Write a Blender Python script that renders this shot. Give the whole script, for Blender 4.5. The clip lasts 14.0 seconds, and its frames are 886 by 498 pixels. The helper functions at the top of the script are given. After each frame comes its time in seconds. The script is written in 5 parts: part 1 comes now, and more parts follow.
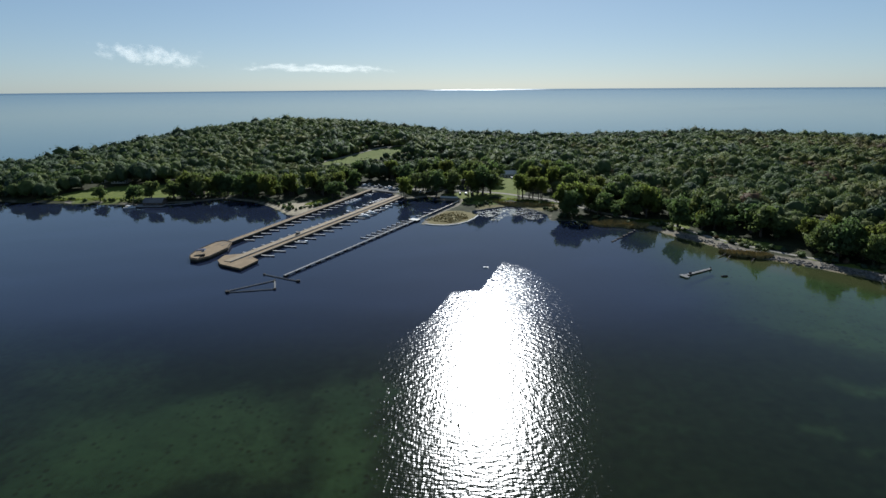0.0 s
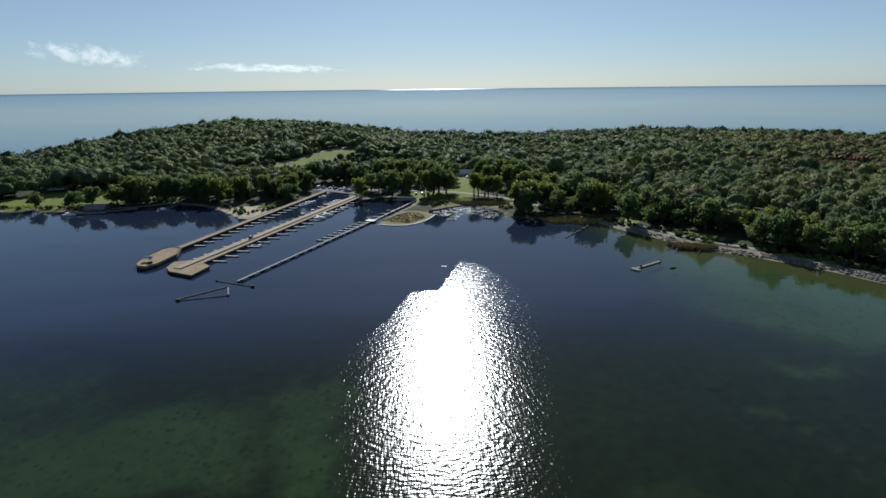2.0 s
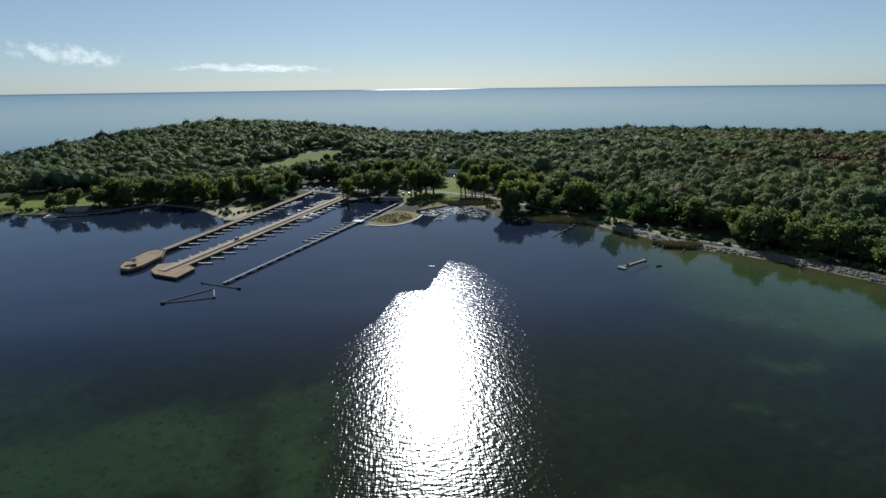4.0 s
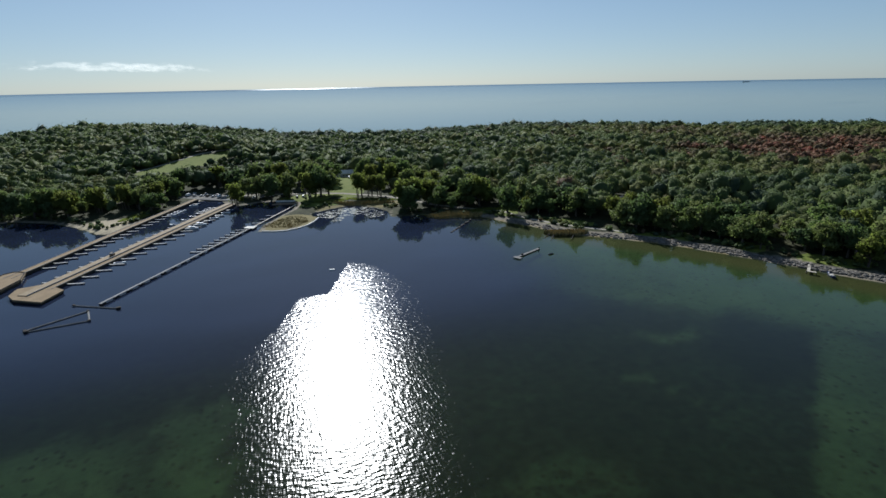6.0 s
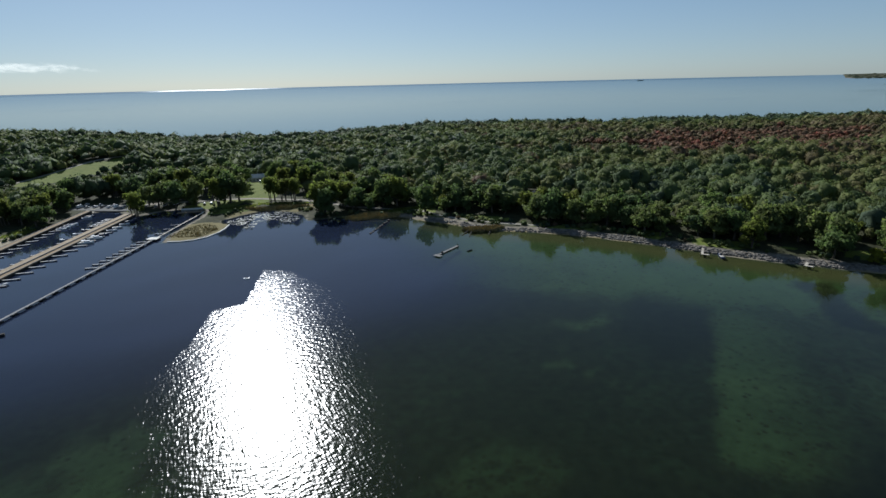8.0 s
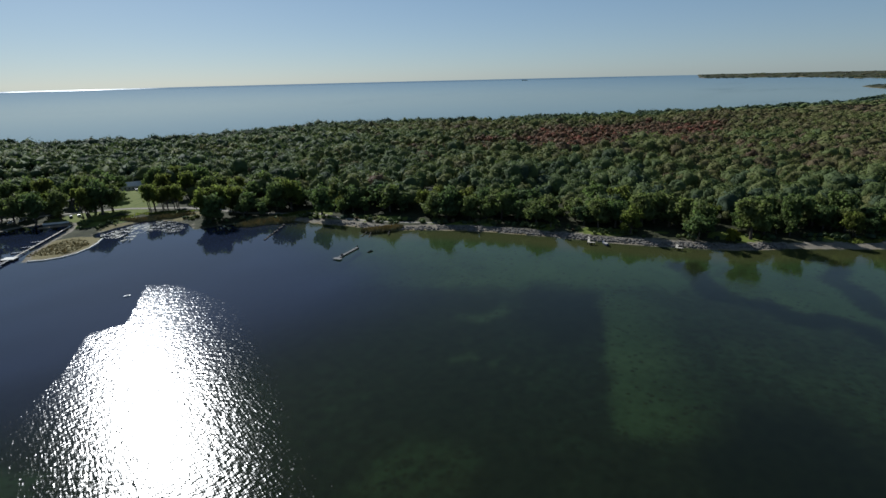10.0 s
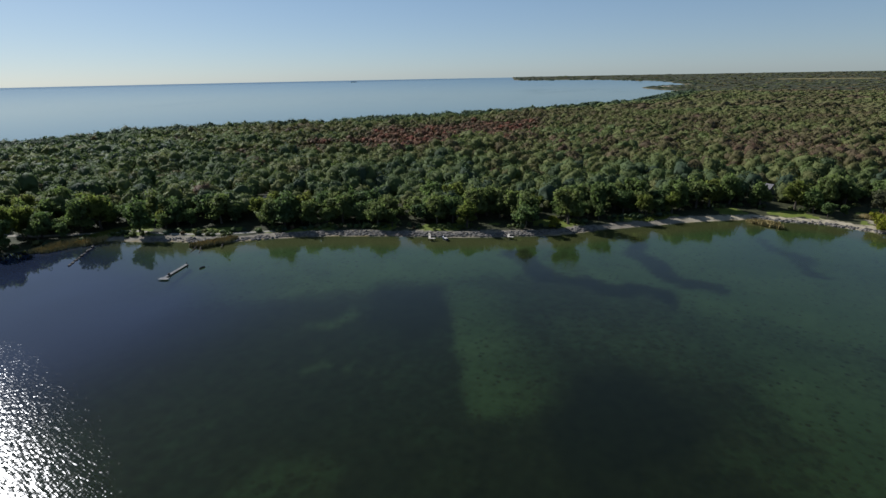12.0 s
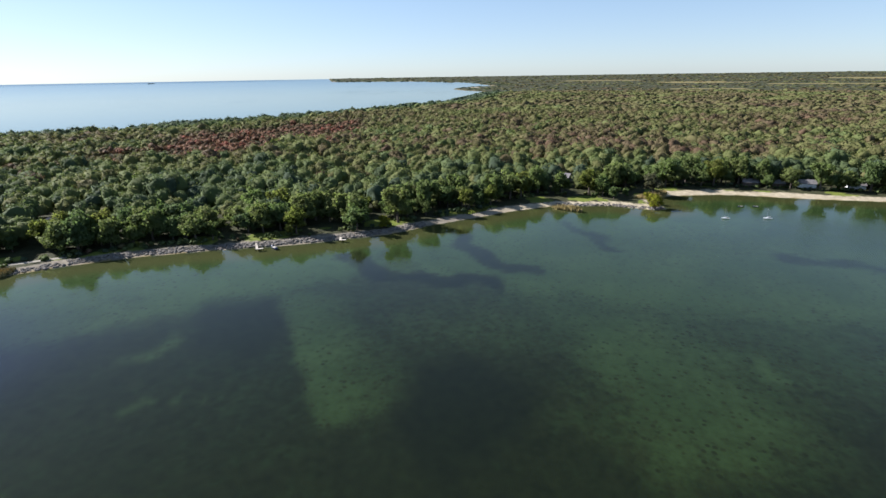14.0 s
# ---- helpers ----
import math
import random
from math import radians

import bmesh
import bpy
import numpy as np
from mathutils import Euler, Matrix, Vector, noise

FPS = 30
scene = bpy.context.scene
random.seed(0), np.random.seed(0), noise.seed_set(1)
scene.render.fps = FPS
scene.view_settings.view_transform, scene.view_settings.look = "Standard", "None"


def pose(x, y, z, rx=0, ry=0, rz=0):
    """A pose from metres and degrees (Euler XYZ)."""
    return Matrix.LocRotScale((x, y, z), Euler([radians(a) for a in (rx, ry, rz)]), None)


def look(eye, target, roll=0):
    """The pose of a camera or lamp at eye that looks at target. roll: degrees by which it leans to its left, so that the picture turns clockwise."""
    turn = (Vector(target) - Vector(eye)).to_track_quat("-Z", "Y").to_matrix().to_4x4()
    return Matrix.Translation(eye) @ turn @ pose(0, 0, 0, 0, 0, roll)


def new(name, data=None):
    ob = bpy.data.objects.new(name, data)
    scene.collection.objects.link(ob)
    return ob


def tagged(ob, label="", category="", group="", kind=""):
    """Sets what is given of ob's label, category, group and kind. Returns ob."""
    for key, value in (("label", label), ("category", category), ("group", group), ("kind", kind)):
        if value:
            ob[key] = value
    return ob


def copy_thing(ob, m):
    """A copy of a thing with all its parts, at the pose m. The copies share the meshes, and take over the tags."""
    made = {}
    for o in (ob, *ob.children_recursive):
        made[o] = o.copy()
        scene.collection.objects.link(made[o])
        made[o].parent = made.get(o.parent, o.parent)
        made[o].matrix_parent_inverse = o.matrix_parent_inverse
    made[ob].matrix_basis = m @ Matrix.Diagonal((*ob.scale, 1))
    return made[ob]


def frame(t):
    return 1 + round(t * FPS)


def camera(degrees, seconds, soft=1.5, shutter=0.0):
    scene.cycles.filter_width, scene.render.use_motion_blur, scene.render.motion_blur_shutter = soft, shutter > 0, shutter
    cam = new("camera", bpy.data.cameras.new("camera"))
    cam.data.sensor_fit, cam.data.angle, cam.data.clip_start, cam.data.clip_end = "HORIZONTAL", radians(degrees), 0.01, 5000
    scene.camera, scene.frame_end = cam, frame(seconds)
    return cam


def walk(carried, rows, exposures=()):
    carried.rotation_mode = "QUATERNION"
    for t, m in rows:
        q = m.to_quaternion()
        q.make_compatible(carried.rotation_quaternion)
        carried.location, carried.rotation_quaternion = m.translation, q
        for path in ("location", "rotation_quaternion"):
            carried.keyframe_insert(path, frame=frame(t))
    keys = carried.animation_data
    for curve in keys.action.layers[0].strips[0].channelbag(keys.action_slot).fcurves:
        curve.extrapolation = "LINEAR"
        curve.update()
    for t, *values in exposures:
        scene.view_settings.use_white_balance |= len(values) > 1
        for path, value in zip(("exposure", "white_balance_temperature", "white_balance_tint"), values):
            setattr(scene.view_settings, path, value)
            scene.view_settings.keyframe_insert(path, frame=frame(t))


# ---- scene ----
# The camera hovers 90 m above a bay and turns on the spot.
cam = camera(78.93, 14.0, 1.5)
walk(cam, [
    (0, pose(0, 0, 90, 73.19, 0.41, -0.00)),
    (0.5, pose(0, 0, 90, 73.16, 0.47, -0.88)),
    (1, pose(0, 0, 90, 73.14, 0.56, -2.60)),
    (1.5, pose(0, 0, 90, 73.14, 0.57, -4.03)),
    (2, pose(0, 0, 90, 73.12, 0.62, -4.78)),
    (2.5, pose(0, 0, 90, 73.12, 0.63, -5.08)),
    (5, pose(0, 0, 90, 73.00, 0.80, -9.71)),
    (5.5, pose(0, 0, 90, 72.88, 0.96, -14.06)),
    (6, pose(0, 0, 90, 72.81, 1.07, -17.37)),
    (6.5, pose(0, 0, 90, 72.72, 1.21, -20.87)),
    (7, pose(0, 0, 90, 72.68, 1.25, -23.06)),
    (9.5, pose(0, 0, 90, 72.41, 1.36, -33.69)),
    (10, pose(0, 0, 90, 72.32, 1.29, -37.43)),
    (10.5, pose(0, 0, 90, 72.26, 1.29, -41.20)),
    (11, pose(0, 0, 90, 72.21, 1.25, -45.59)),
    (11.5, pose(0, 0, 90, 72.19, 1.17, -50.01)),
    (12, pose(0, 0, 90, 72.14, 1.04, -54.66)),
    (12.5, pose(0, 0, 90, 72.07, 0.99, -59.44)),
    (13, pose(0, 0, 90, 72.04, 0.92, -64.00)),
    (13.5, pose(0, 0, 90, 72.00, 0.89, -68.44)),
    (14, pose(0, 0, 90, 72.00, 0.83, -73.08)),
], exposures=[(0.0, 1.0, 5750, 9), (7.0, 0.98, 5750, 9), (9.5, 0.82, 5750, 9), (11.0, 0.82, 5750, 10), (12.0, 1.05, 5800, 12), (13.0, 1.55, 5950, 15), (14.0, 1.92, 6000, 16)])

# ---- light ----
SUN_AZ, SUN_EL = radians(4.6), radians(33)
world = bpy.data.worlds.new("sky")
scene.world = world
world.use_nodes = True
wn = world.node_tree
sky = wn.nodes.new("ShaderNodeTexSky")
sky.sky_type = "NISHITA"
sky.sun_disc = False
sky.sun_elevation, sky.sun_rotation = SUN_EL, SUN_AZ
sky.altitude, sky.air_density, sky.dust_density, sky.ozone_density = 90, 0.8, 0.3, 2.5
calmed = wn.nodes.new("ShaderNodeHueSaturation")
calmed.inputs["Saturation"].default_value = 1.0
even = wn.nodes.new("ShaderNodeGamma")
even.inputs[1].default_value = 0.62
wn.links.new(sky.outputs[0], even.inputs[0])
wn.links.new(even.outputs[0], calmed.inputs["Color"])
cool = wn.nodes.new("ShaderNodeMix")
cool.data_type, cool.blend_type = "RGBA", "MULTIPLY"
cool.inputs[0].default_value, cool.inputs[7].default_value = 1.0, (0.91, 1.0, 1.03, 1)
wn.links.new(calmed.outputs[0], cool.inputs[6])
wn.links.new(cool.outputs[2], wn.nodes["Background"].inputs[0])
wn.nodes["Background"].inputs[1].default_value = 0.071

sun = new("sun", bpy.data.lights.new("sun", "SUN"))
sun.data.energy, sun.data.angle, sun.data.color = 3.6, radians(0.53), (1.0, 0.95, 0.86)
sun.matrix_world = look(Vector((math.sin(SUN_AZ) * math.cos(SUN_EL), math.cos(SUN_AZ) * math.cos(SUN_EL), math.sin(SUN_EL))) * 900, (0, 0, 0))

rng = np.random.default_rng(7)


# ---- materials ----
def node_mat(name):
    m = bpy.data.materials.new(name)
    m.use_nodes = True
    t = m.node_tree
    return m, t, t.nodes["Principled BSDF"], t.links.new


def ramp(t, stops):
    r = t.nodes.new("ShaderNodeValToRGB")
    while len(r.color_ramp.elements) < len(stops):
        r.color_ramp.elements.new(0.5)
    for e, (p, c) in zip(r.color_ramp.elements, stops):
        e.position, e.color = p, (*c, 1)
    return r


def noise_node(t, scale, detail=4, rough=0.6, vec=None):
    n = t.nodes.new("ShaderNodeTexNoise")
    n.inputs["Scale"].default_value, n.inputs["Detail"].default_value, n.inputs["Roughness"].default_value = scale, detail, rough
    if vec is not None:
        t.links.new(vec, n.inputs["Vector"])
    return n


def coords(t, kind="Object"):
    return t.nodes.new("ShaderNodeTexCoord").outputs[kind]


def attr(t, name):
    a = t.nodes.new("ShaderNodeAttribute")
    a.attribute_name = name
    return a.outputs["Fac"]


def mixc(t, fac, a, b, mode="MIX"):
    m = t.nodes.new("ShaderNodeMix")
    m.data_type, m.blend_type = "RGBA", mode
    for sock, val in ((m.inputs[0], fac), (m.inputs[6], a), (m.inputs[7], b)):
        if isinstance(val, (int, float)):
            sock.default_value = val
        elif isinstance(val, tuple):
            sock.default_value = (*val, 1)
        else:
            t.links.new(val, sock)
    return m.outputs[2]


def calc(t, op, a, b=0.0, clamp=False):
    m = t.nodes.new("ShaderNodeMath")
    m.operation, m.use_clamp = op, clamp
    for sock, val in zip(m.inputs, (a, b)):
        if isinstance(val, (int, float)):
            sock.default_value = val
        else:
            t.links.new(val, sock)
    return m.outputs[0]


def band(t, val, lo, hi):
    m = t.nodes.new("ShaderNodeMapRange")
    m.interpolation_type = "SMOOTHSTEP"
    t.links.new(val, m.inputs[0])
    m.inputs[1].default_value, m.inputs[2].default_value = lo, hi
    return m.outputs[0]


def bump(t, height, strength, distance, target, normal=None):
    b = t.nodes.new("ShaderNodeBump")
    b.inputs["Strength"].default_value, b.inputs["Distance"].default_value = strength, distance
    t.links.new(height, b.inputs["Height"])
    if normal is not None:
        t.links.new(normal, b.inputs["Normal"])
    if target is not None:
        t.links.new(b.outputs[0], target)
    return b.outputs[0]


def plain(name, dark, light, scale=1.5, rough=0.7, metal=0.0, grit=0.02):
    """A weathered surface: colour varies between two tones at two scales, with a fine relief."""
    m, t, p, link = node_mat(name)
    c = coords(t)
    big, fine = noise_node(t, scale, 4, 0.6, c), noise_node(t, scale * 7, 3, 0.6, c)
    mixed = calc(t, "ADD", calc(t, "MULTIPLY", big.outputs[0], 0.6), calc(t, "MULTIPLY", fine.outputs[0], 0.4))
    r = ramp(t, [(0.32, dark), (0.68, light)])
    link(mixed, r.inputs[0])
    link(r.outputs[0], p.inputs["Base Color"])
    p.inputs["Roughness"].default_value, p.inputs["Metallic"].default_value = rough, metal
    p.inputs["Specular IOR Level"].default_value = 0.5 if rough < 0.6 else 0.12
    bump(t, fine.outputs[0], 0.5, grit, p.inputs["Normal"])
    return m


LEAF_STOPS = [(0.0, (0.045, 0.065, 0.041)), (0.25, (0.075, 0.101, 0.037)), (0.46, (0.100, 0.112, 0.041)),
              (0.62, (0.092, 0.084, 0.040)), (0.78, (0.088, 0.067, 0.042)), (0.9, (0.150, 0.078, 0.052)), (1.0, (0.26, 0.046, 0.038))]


def leaf_mat(name, source, lo=0.0, hi=1.0, thin=0.5, gain=(1, 1, 1)):
    """Foliage. source: an attribute's name, or '' to draw the tone from each object's random number."""
    m, t, p, link = node_mat(name)
    c = coords(t)
    fine, big = noise_node(t, 1.1, 3, 0.7, c), noise_node(t, 0.16, 3, 0.6, c)
    if source:
        tone = attr(t, source)
    else:
        tone = calc(t, "ADD", calc(t, "MULTIPLY", t.nodes.new("ShaderNodeObjectInfo").outputs["Random"], hi - lo), lo)
    tone = calc(t, "ADD", tone, calc(t, "MULTIPLY", calc(t, "SUBTRACT", big.outputs[0], 0.5), 0.16), True)
    tone = calc(t, "ADD", tone, calc(t, "MULTIPLY", calc(t, "SUBTRACT", fine.outputs[0], 0.5), 0.08), True)
    r = ramp(t, [(k, tuple(v * g for v, g in zip(col, gain))) for k, col in LEAF_STOPS])
    link(tone, r.inputs[0])
    link(r.outputs[0], p.inputs["Base Color"])
    p.inputs["Roughness"].default_value = 0.7
    p.inputs["Specular IOR Level"].default_value = 0.04
    bump(t, fine.outputs[0], 0.35, 0.4, p.inputs["Normal"])
    tr = t.nodes.new("ShaderNodeBsdfTranslucent")
    link(mixc(t, 1.0, r.outputs[0], (1.0, 1.12, 0.8), "MULTIPLY"), tr.inputs[0])
    mx = t.nodes.new("ShaderNodeMixShader")
    mx.inputs[0].default_value = thin
    link(p.outputs[0], mx.inputs[1]), link(tr.outputs[0], mx.inputs[2])
    link(mx.outputs[0], t.nodes["Material Output"].inputs[0])
    return m


def ground_mat():
    m, t, p, link = node_mat("ground")
    c = coords(t)
    n1, n2, n3 = noise_node(t, 0.03, 5, 0.6, c), noise_node(t, 0.25, 5, 0.65, c), noise_node(t, 2.2, 3, 0.6, c)
    floor = ramp(t, [(0.3, (0.018, 0.020, 0.010)), (0.7, (0.050, 0.052, 0.024))])
    link(n2.outputs[0], floor.inputs[0])
    lawn = ramp(t, [(0.3, (0.070, 0.092, 0.018)), (0.5, (0.102, 0.126, 0.022)), (0.72, (0.140, 0.142, 0.036))])
    link(n2.outputs[0], lawn.inputs[0])
    sand = ramp(t, [(0.25, (0.085, 0.074, 0.058)), (0.5, (0.16, 0.14, 0.108)), (0.75, (0.29, 0.255, 0.195))])
    link(calc(t, "ADD", calc(t, "MULTIPLY", n2.outputs[0], 0.5), calc(t, "MULTIPLY", n3.outputs[0], 0.5)), sand.inputs[0])
    marsh = ramp(t, [(0.3, (0.10, 0.085, 0.036)), (0.7, (0.19, 0.16, 0.07))])
    link(n3.outputs[0], marsh.inputs[0])
    edge = calc(t, "MULTIPLY", calc(t, "SUBTRACT", n2.outputs[0], 0.5), 0.9)

    def mask(name):
        return band(t, calc(t, "ADD", attr(t, name), edge), 0.35, 0.65)

    land = mixc(t, mask("lawn"), floor.outputs[0], lawn.outputs[0])
    land = mixc(t, mask("marsh"), land, marsh.outputs[0])
    cream = mixc(t, 1.0, sand.outputs[0], (1.75, 1.72, 1.55), "MULTIPLY")
    land = mixc(t, mask("sand"), land, mixc(t, attr(t, "beach"), sand.outputs[0], cream))
    # lake bed: pale marl, with beds and tufts of weed
    tuft = noise_node(t, 0.11, 6, 0.72, c)
    marl = ramp(t, [(0.3, (0.086, 0.118, 0.044)), (0.7, (0.130, 0.168, 0.062))])
    link(n1.outputs[0], marl.inputs[0])
    weed = ramp(t, [(0.3, (0.044, 0.044, 0.016)), (0.7, (0.086, 0.084, 0.030))])
    link(n2.outputs[0], weed.inputs[0])
    dots = noise_node(t, 0.30, 3, 0.6, c)
    cover = calc(t, "ADD", attr(t, "weed"), calc(t, "MULTIPLY", calc(t, "SUBTRACT", tuft.outputs[0], 0.5), 1.0))
    cover = calc(t, "ADD", cover, calc(t, "MULTIPLY", calc(t, "SUBTRACT", dots.outputs[0], 0.5), 1.3))
    plants = t.nodes.new("ShaderNodeTexVoronoi")
    plants.inputs["Scale"].default_value = 0.42
    ragged = noise_node(t, 0.9, 4, 0.7, c)
    link(mixc(t, 0.012, c, ragged.outputs["Color"], "LINEAR_LIGHT"), plants.inputs["Vector"])
    sown = t.nodes.new("ShaderNodeSeparateColor")
    link(plants.outputs["Color"], sown.inputs[0])
    clump = calc(t, "MULTIPLY", calc(t, "SUBTRACT", 1.0, band(t, plants.outputs["Distance"], 0.08, 0.46)), band(t, sown.outputs[0], 0.3, 1.0))
    cover = calc(t, "ADD", cover, calc(t, "MULTIPLY", clump, 0.9))
    bed = mixc(t, band(t, cover, 0.0, 1.0), marl.outputs[0], weed.outputs[0])
    # deeper bed multiplied darker for light lost in the water; weed streaks darker too
    bed = mixc(t, attr(t, "depth_dim"), bed, mixc(t, 1.0, bed, (0.20, 0.22, 0.21), "MULTIPLY"))
    # olive inshore tint: shallow bed, and the trees' reflection painted into its colour
    tinted_bed = mixc(t, band(t, attr(t, "shoal"), 0.2, 0.9), bed, (0.15, 0.118, 0.05))
    link(mixc(t, attr(t, "bed"), land, tinted_bed), p.inputs["Base Color"])
    p.inputs["Roughness"].default_value = 0.95
    p.inputs["Specular IOR Level"].default_value = 0.1
    bump(t, n3.outputs[0], 0.6, 0.15, p.inputs["Normal"])
    return m


def water_mat():
    m, t, p, link = node_mat("lake_water")
    c = coords(t)
    t.nodes.remove(p)
    torn = noise_node(t, 0.12, 5, 0.7, c)
    wind = band(t, calc(t, "ADD", attr(t, "wind"), calc(t, "MULTIPLY", calc(t, "SUBTRACT", torn.outputs[0], 0.5), 0.6)), 0.1, 0.9)
    def waves(turn, sx, sy, scale):
        mapping = t.nodes.new("ShaderNodeMapping")
        mapping.inputs["Rotation"].default_value = (0, 0, radians(turn))
        mapping.inputs["Scale"].default_value = (sx, sy, 1)
        link(c, mapping.inputs[0])
        return noise_node(t, scale, 1.5, 0.45, mapping.outputs[0]).outputs[0]

    swells, ripples = waves(12, 0.45, 0.9, 1.0), waves(-8, 1.5, 0.3, 1.0)
    gust = noise_node(t, 0.012, 3, 0.6, c)
    height = calc(t, "ADD", calc(t, "MULTIPLY", swells, 0.72), calc(t, "MULTIPLY", ripples, 0.27))
    amp = calc(t, "ADD", 0.6, calc(t, "MULTIPLY", gust.outputs[0], 0.8))
    amp = calc(t, "MULTIPLY", wind, calc(t, "ADD", amp, calc(t, "MULTIPLY", attr(t, "chop"), 0.3)))
    b = t.nodes.new("ShaderNodeBump")
    link(height, b.inputs["Height"])
    b.inputs["Distance"].default_value = 0.165
    link(amp, b.inputs["Strength"])
    lw = t.nodes.new("ShaderNodeLayerWeight")
    lw.inputs["Blend"].default_value = 0.5
    mirror = calc(t, "ADD", 0.02, calc(t, "MULTIPLY", calc(t, "POWER", lw.outputs["Facing"], 5.0), 0.98))
    gloss = t.nodes.new("ShaderNodeBsdfGlossy")
    link(b.outputs[0], gloss.inputs["Normal"])
    link(calc(t, "ADD", calc(t, "ADD", 0.05, calc(t, "MULTIPLY", wind, 0.165)), calc(t, "MULTIPLY", attr(t, "swell"), 0.25)), gloss.inputs["Roughness"])
    gloss.distribution = "BECKMANN"
    clear = t.nodes.new("ShaderNodeBsdfTransparent")
    clear.inputs[0].default_value = (0.51, 0.60, 0.53, 1)
    turbid = t.nodes.new("ShaderNodeBsdfDiffuse")
    inner = t.nodes.new("ShaderNodeMixShader")
    # turbid water; its navy in the bay also paints in reflected blue sky
    link(mixc(t, attr(t, "open"), (0.0145, 0.0205, 0.041), (0.034, 0.088, 0.092)), turbid.inputs[0])
    link(attr(t, "murk"), inner.inputs[0]), link(clear.outputs[0], inner.inputs[1]), link(turbid.outputs[0], inner.inputs[2])
    mx = t.nodes.new("ShaderNodeMixShader")
    link(mirror, mx.inputs[0]), link(inner.outputs[0], mx.inputs[1]), link(gloss.outputs[0], mx.inputs[2])
    link(mx.outputs[0], t.nodes["Material Output"].inputs[0])
    return m


M_GROUND, M_WATER = ground_mat(), water_mat()
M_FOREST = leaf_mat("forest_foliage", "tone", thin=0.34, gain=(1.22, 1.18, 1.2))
M_TREE = leaf_mat("tree_foliage", "", 0.14, 0.46, 0.52, (1.5, 1.52, 1.5))
M_WILLOW = leaf_mat("pale_foliage", "", 0.46, 0.54, 0.65, (1.5, 1.55, 1.1))
M_YELLOW = leaf_mat("yellow_foliage", "", 0.54, 0.60, 0.5, (2.0, 2.0, 0.6))
M_RED = leaf_mat("red_foliage", "", 0.98, 1.0)
M_GREY = leaf_mat("dry_foliage", "", 0.48, 0.54, 0.5, (0.95, 0.9, 1.35))
M_BARK = plain("bark", (0.045, 0.035, 0.027), (0.12, 0.10, 0.08), 2.0, 0.9)
M_DECK = plain("deck_boards", (0.17, 0.134, 0.088), (0.30, 0.24, 0.16), 0.4, 0.85)
M_CONCRETE = plain("concrete", (0.15, 0.11, 0.066), (0.25, 0.19, 0.118), 0.25, 0.9)
M_PALE = plain("pale_concrete", (0.5, 0.48, 0.43), (0.68, 0.66, 0.6), 0.4, 0.9)
M_GREYWOOD = plain("grey_dock_wood", (0.13, 0.13, 0.13), (0.27, 0.265, 0.26), 0.6, 0.85)
M_TIMBER = plain("dark_timber", (0.02, 0.018, 0.016), (0.06, 0.052, 0.045), 1.0, 0.9)
M_ROCK = plain("rock", (0.06, 0.054, 0.047), (0.19, 0.172, 0.15), 0.5, 0.9)
M_HULL = plain("boat_hull_white", (0.62, 0.62, 0.62), (0.8, 0.8, 0.79), 0.8, 0.35, 0, 0.004)
M_NAVY = plain("boat_hull_navy", (0.015, 0.025, 0.06), (0.03, 0.045, 0.10), 0.8, 0.3, 0, 0.004)
M_CANVAS = plain("boat_canvas", (0.04, 0.05, 0.09), (0.09, 0.10, 0.14), 1.0, 0.9)
M_COCKPIT = plain("boat_deck", (0.28, 0.26, 0.22), (0.5, 0.47, 0.42), 1.0, 0.6)
M_METAL = plain("metal", (0.35, 0.36, 0.37), (0.55, 0.56, 0.57), 2.0, 0.4, 0.9)
M_RUBBER = plain("rubber", (0.012, 0.012, 0.012), (0.03, 0.03, 0.03), 3.0, 0.85)
M_GLASS = plain("window_glass", (0.015, 0.02, 0.025), (0.03, 0.035, 0.04), 0.5, 0.08, 0, 0.0)
M_ASPHALT = plain("asphalt", (0.085, 0.085, 0.085), (0.17, 0.165, 0.155), 0.3, 0.95)
M_GRAVEL = plain("gravel_road", (0.17, 0.155, 0.125), (0.29, 0.265, 0.22), 0.5, 0.95)
M_SHINGLE = plain("roof_shingle", (0.09, 0.085, 0.085), (0.19, 0.18, 0.18), 0.8, 0.9)
M_REDROOF = plain("red_brown_roof", (0.16, 0.07, 0.05), (0.28, 0.13, 0.10), 0.8, 0.9)
M_SIDING = plain("white_siding", (0.5, 0.5, 0.48), (0.72, 0.72, 0.70), 0.6, 0.7)
M_BROWN = plain("brown_siding", (0.06, 0.045, 0.035), (0.13, 0.10, 0.075), 0.6, 0.8)
M_FINGER = plain("finger_dock_boards", (0.24, 0.24, 0.24), (0.40, 0.395, 0.385), 0.6, 0.85)
M_OLDDECK = plain("old_dock_boards", (0.09, 0.088, 0.085), (0.20, 0.195, 0.185), 0.6, 0.85)
M_DRIFT = plain("weathered_planks", (0.30, 0.27, 0.22), (0.46, 0.42, 0.35), 0.6, 0.85)
M_REED = plain("reeds", (0.19, 0.15, 0.055), (0.36, 0.28, 0.12), 0.3, 0.9)
M_LILY = plain("lily_pads", (0.05, 0.062, 0.03), (0.12, 0.13, 0.08), 0.5, 0.6)
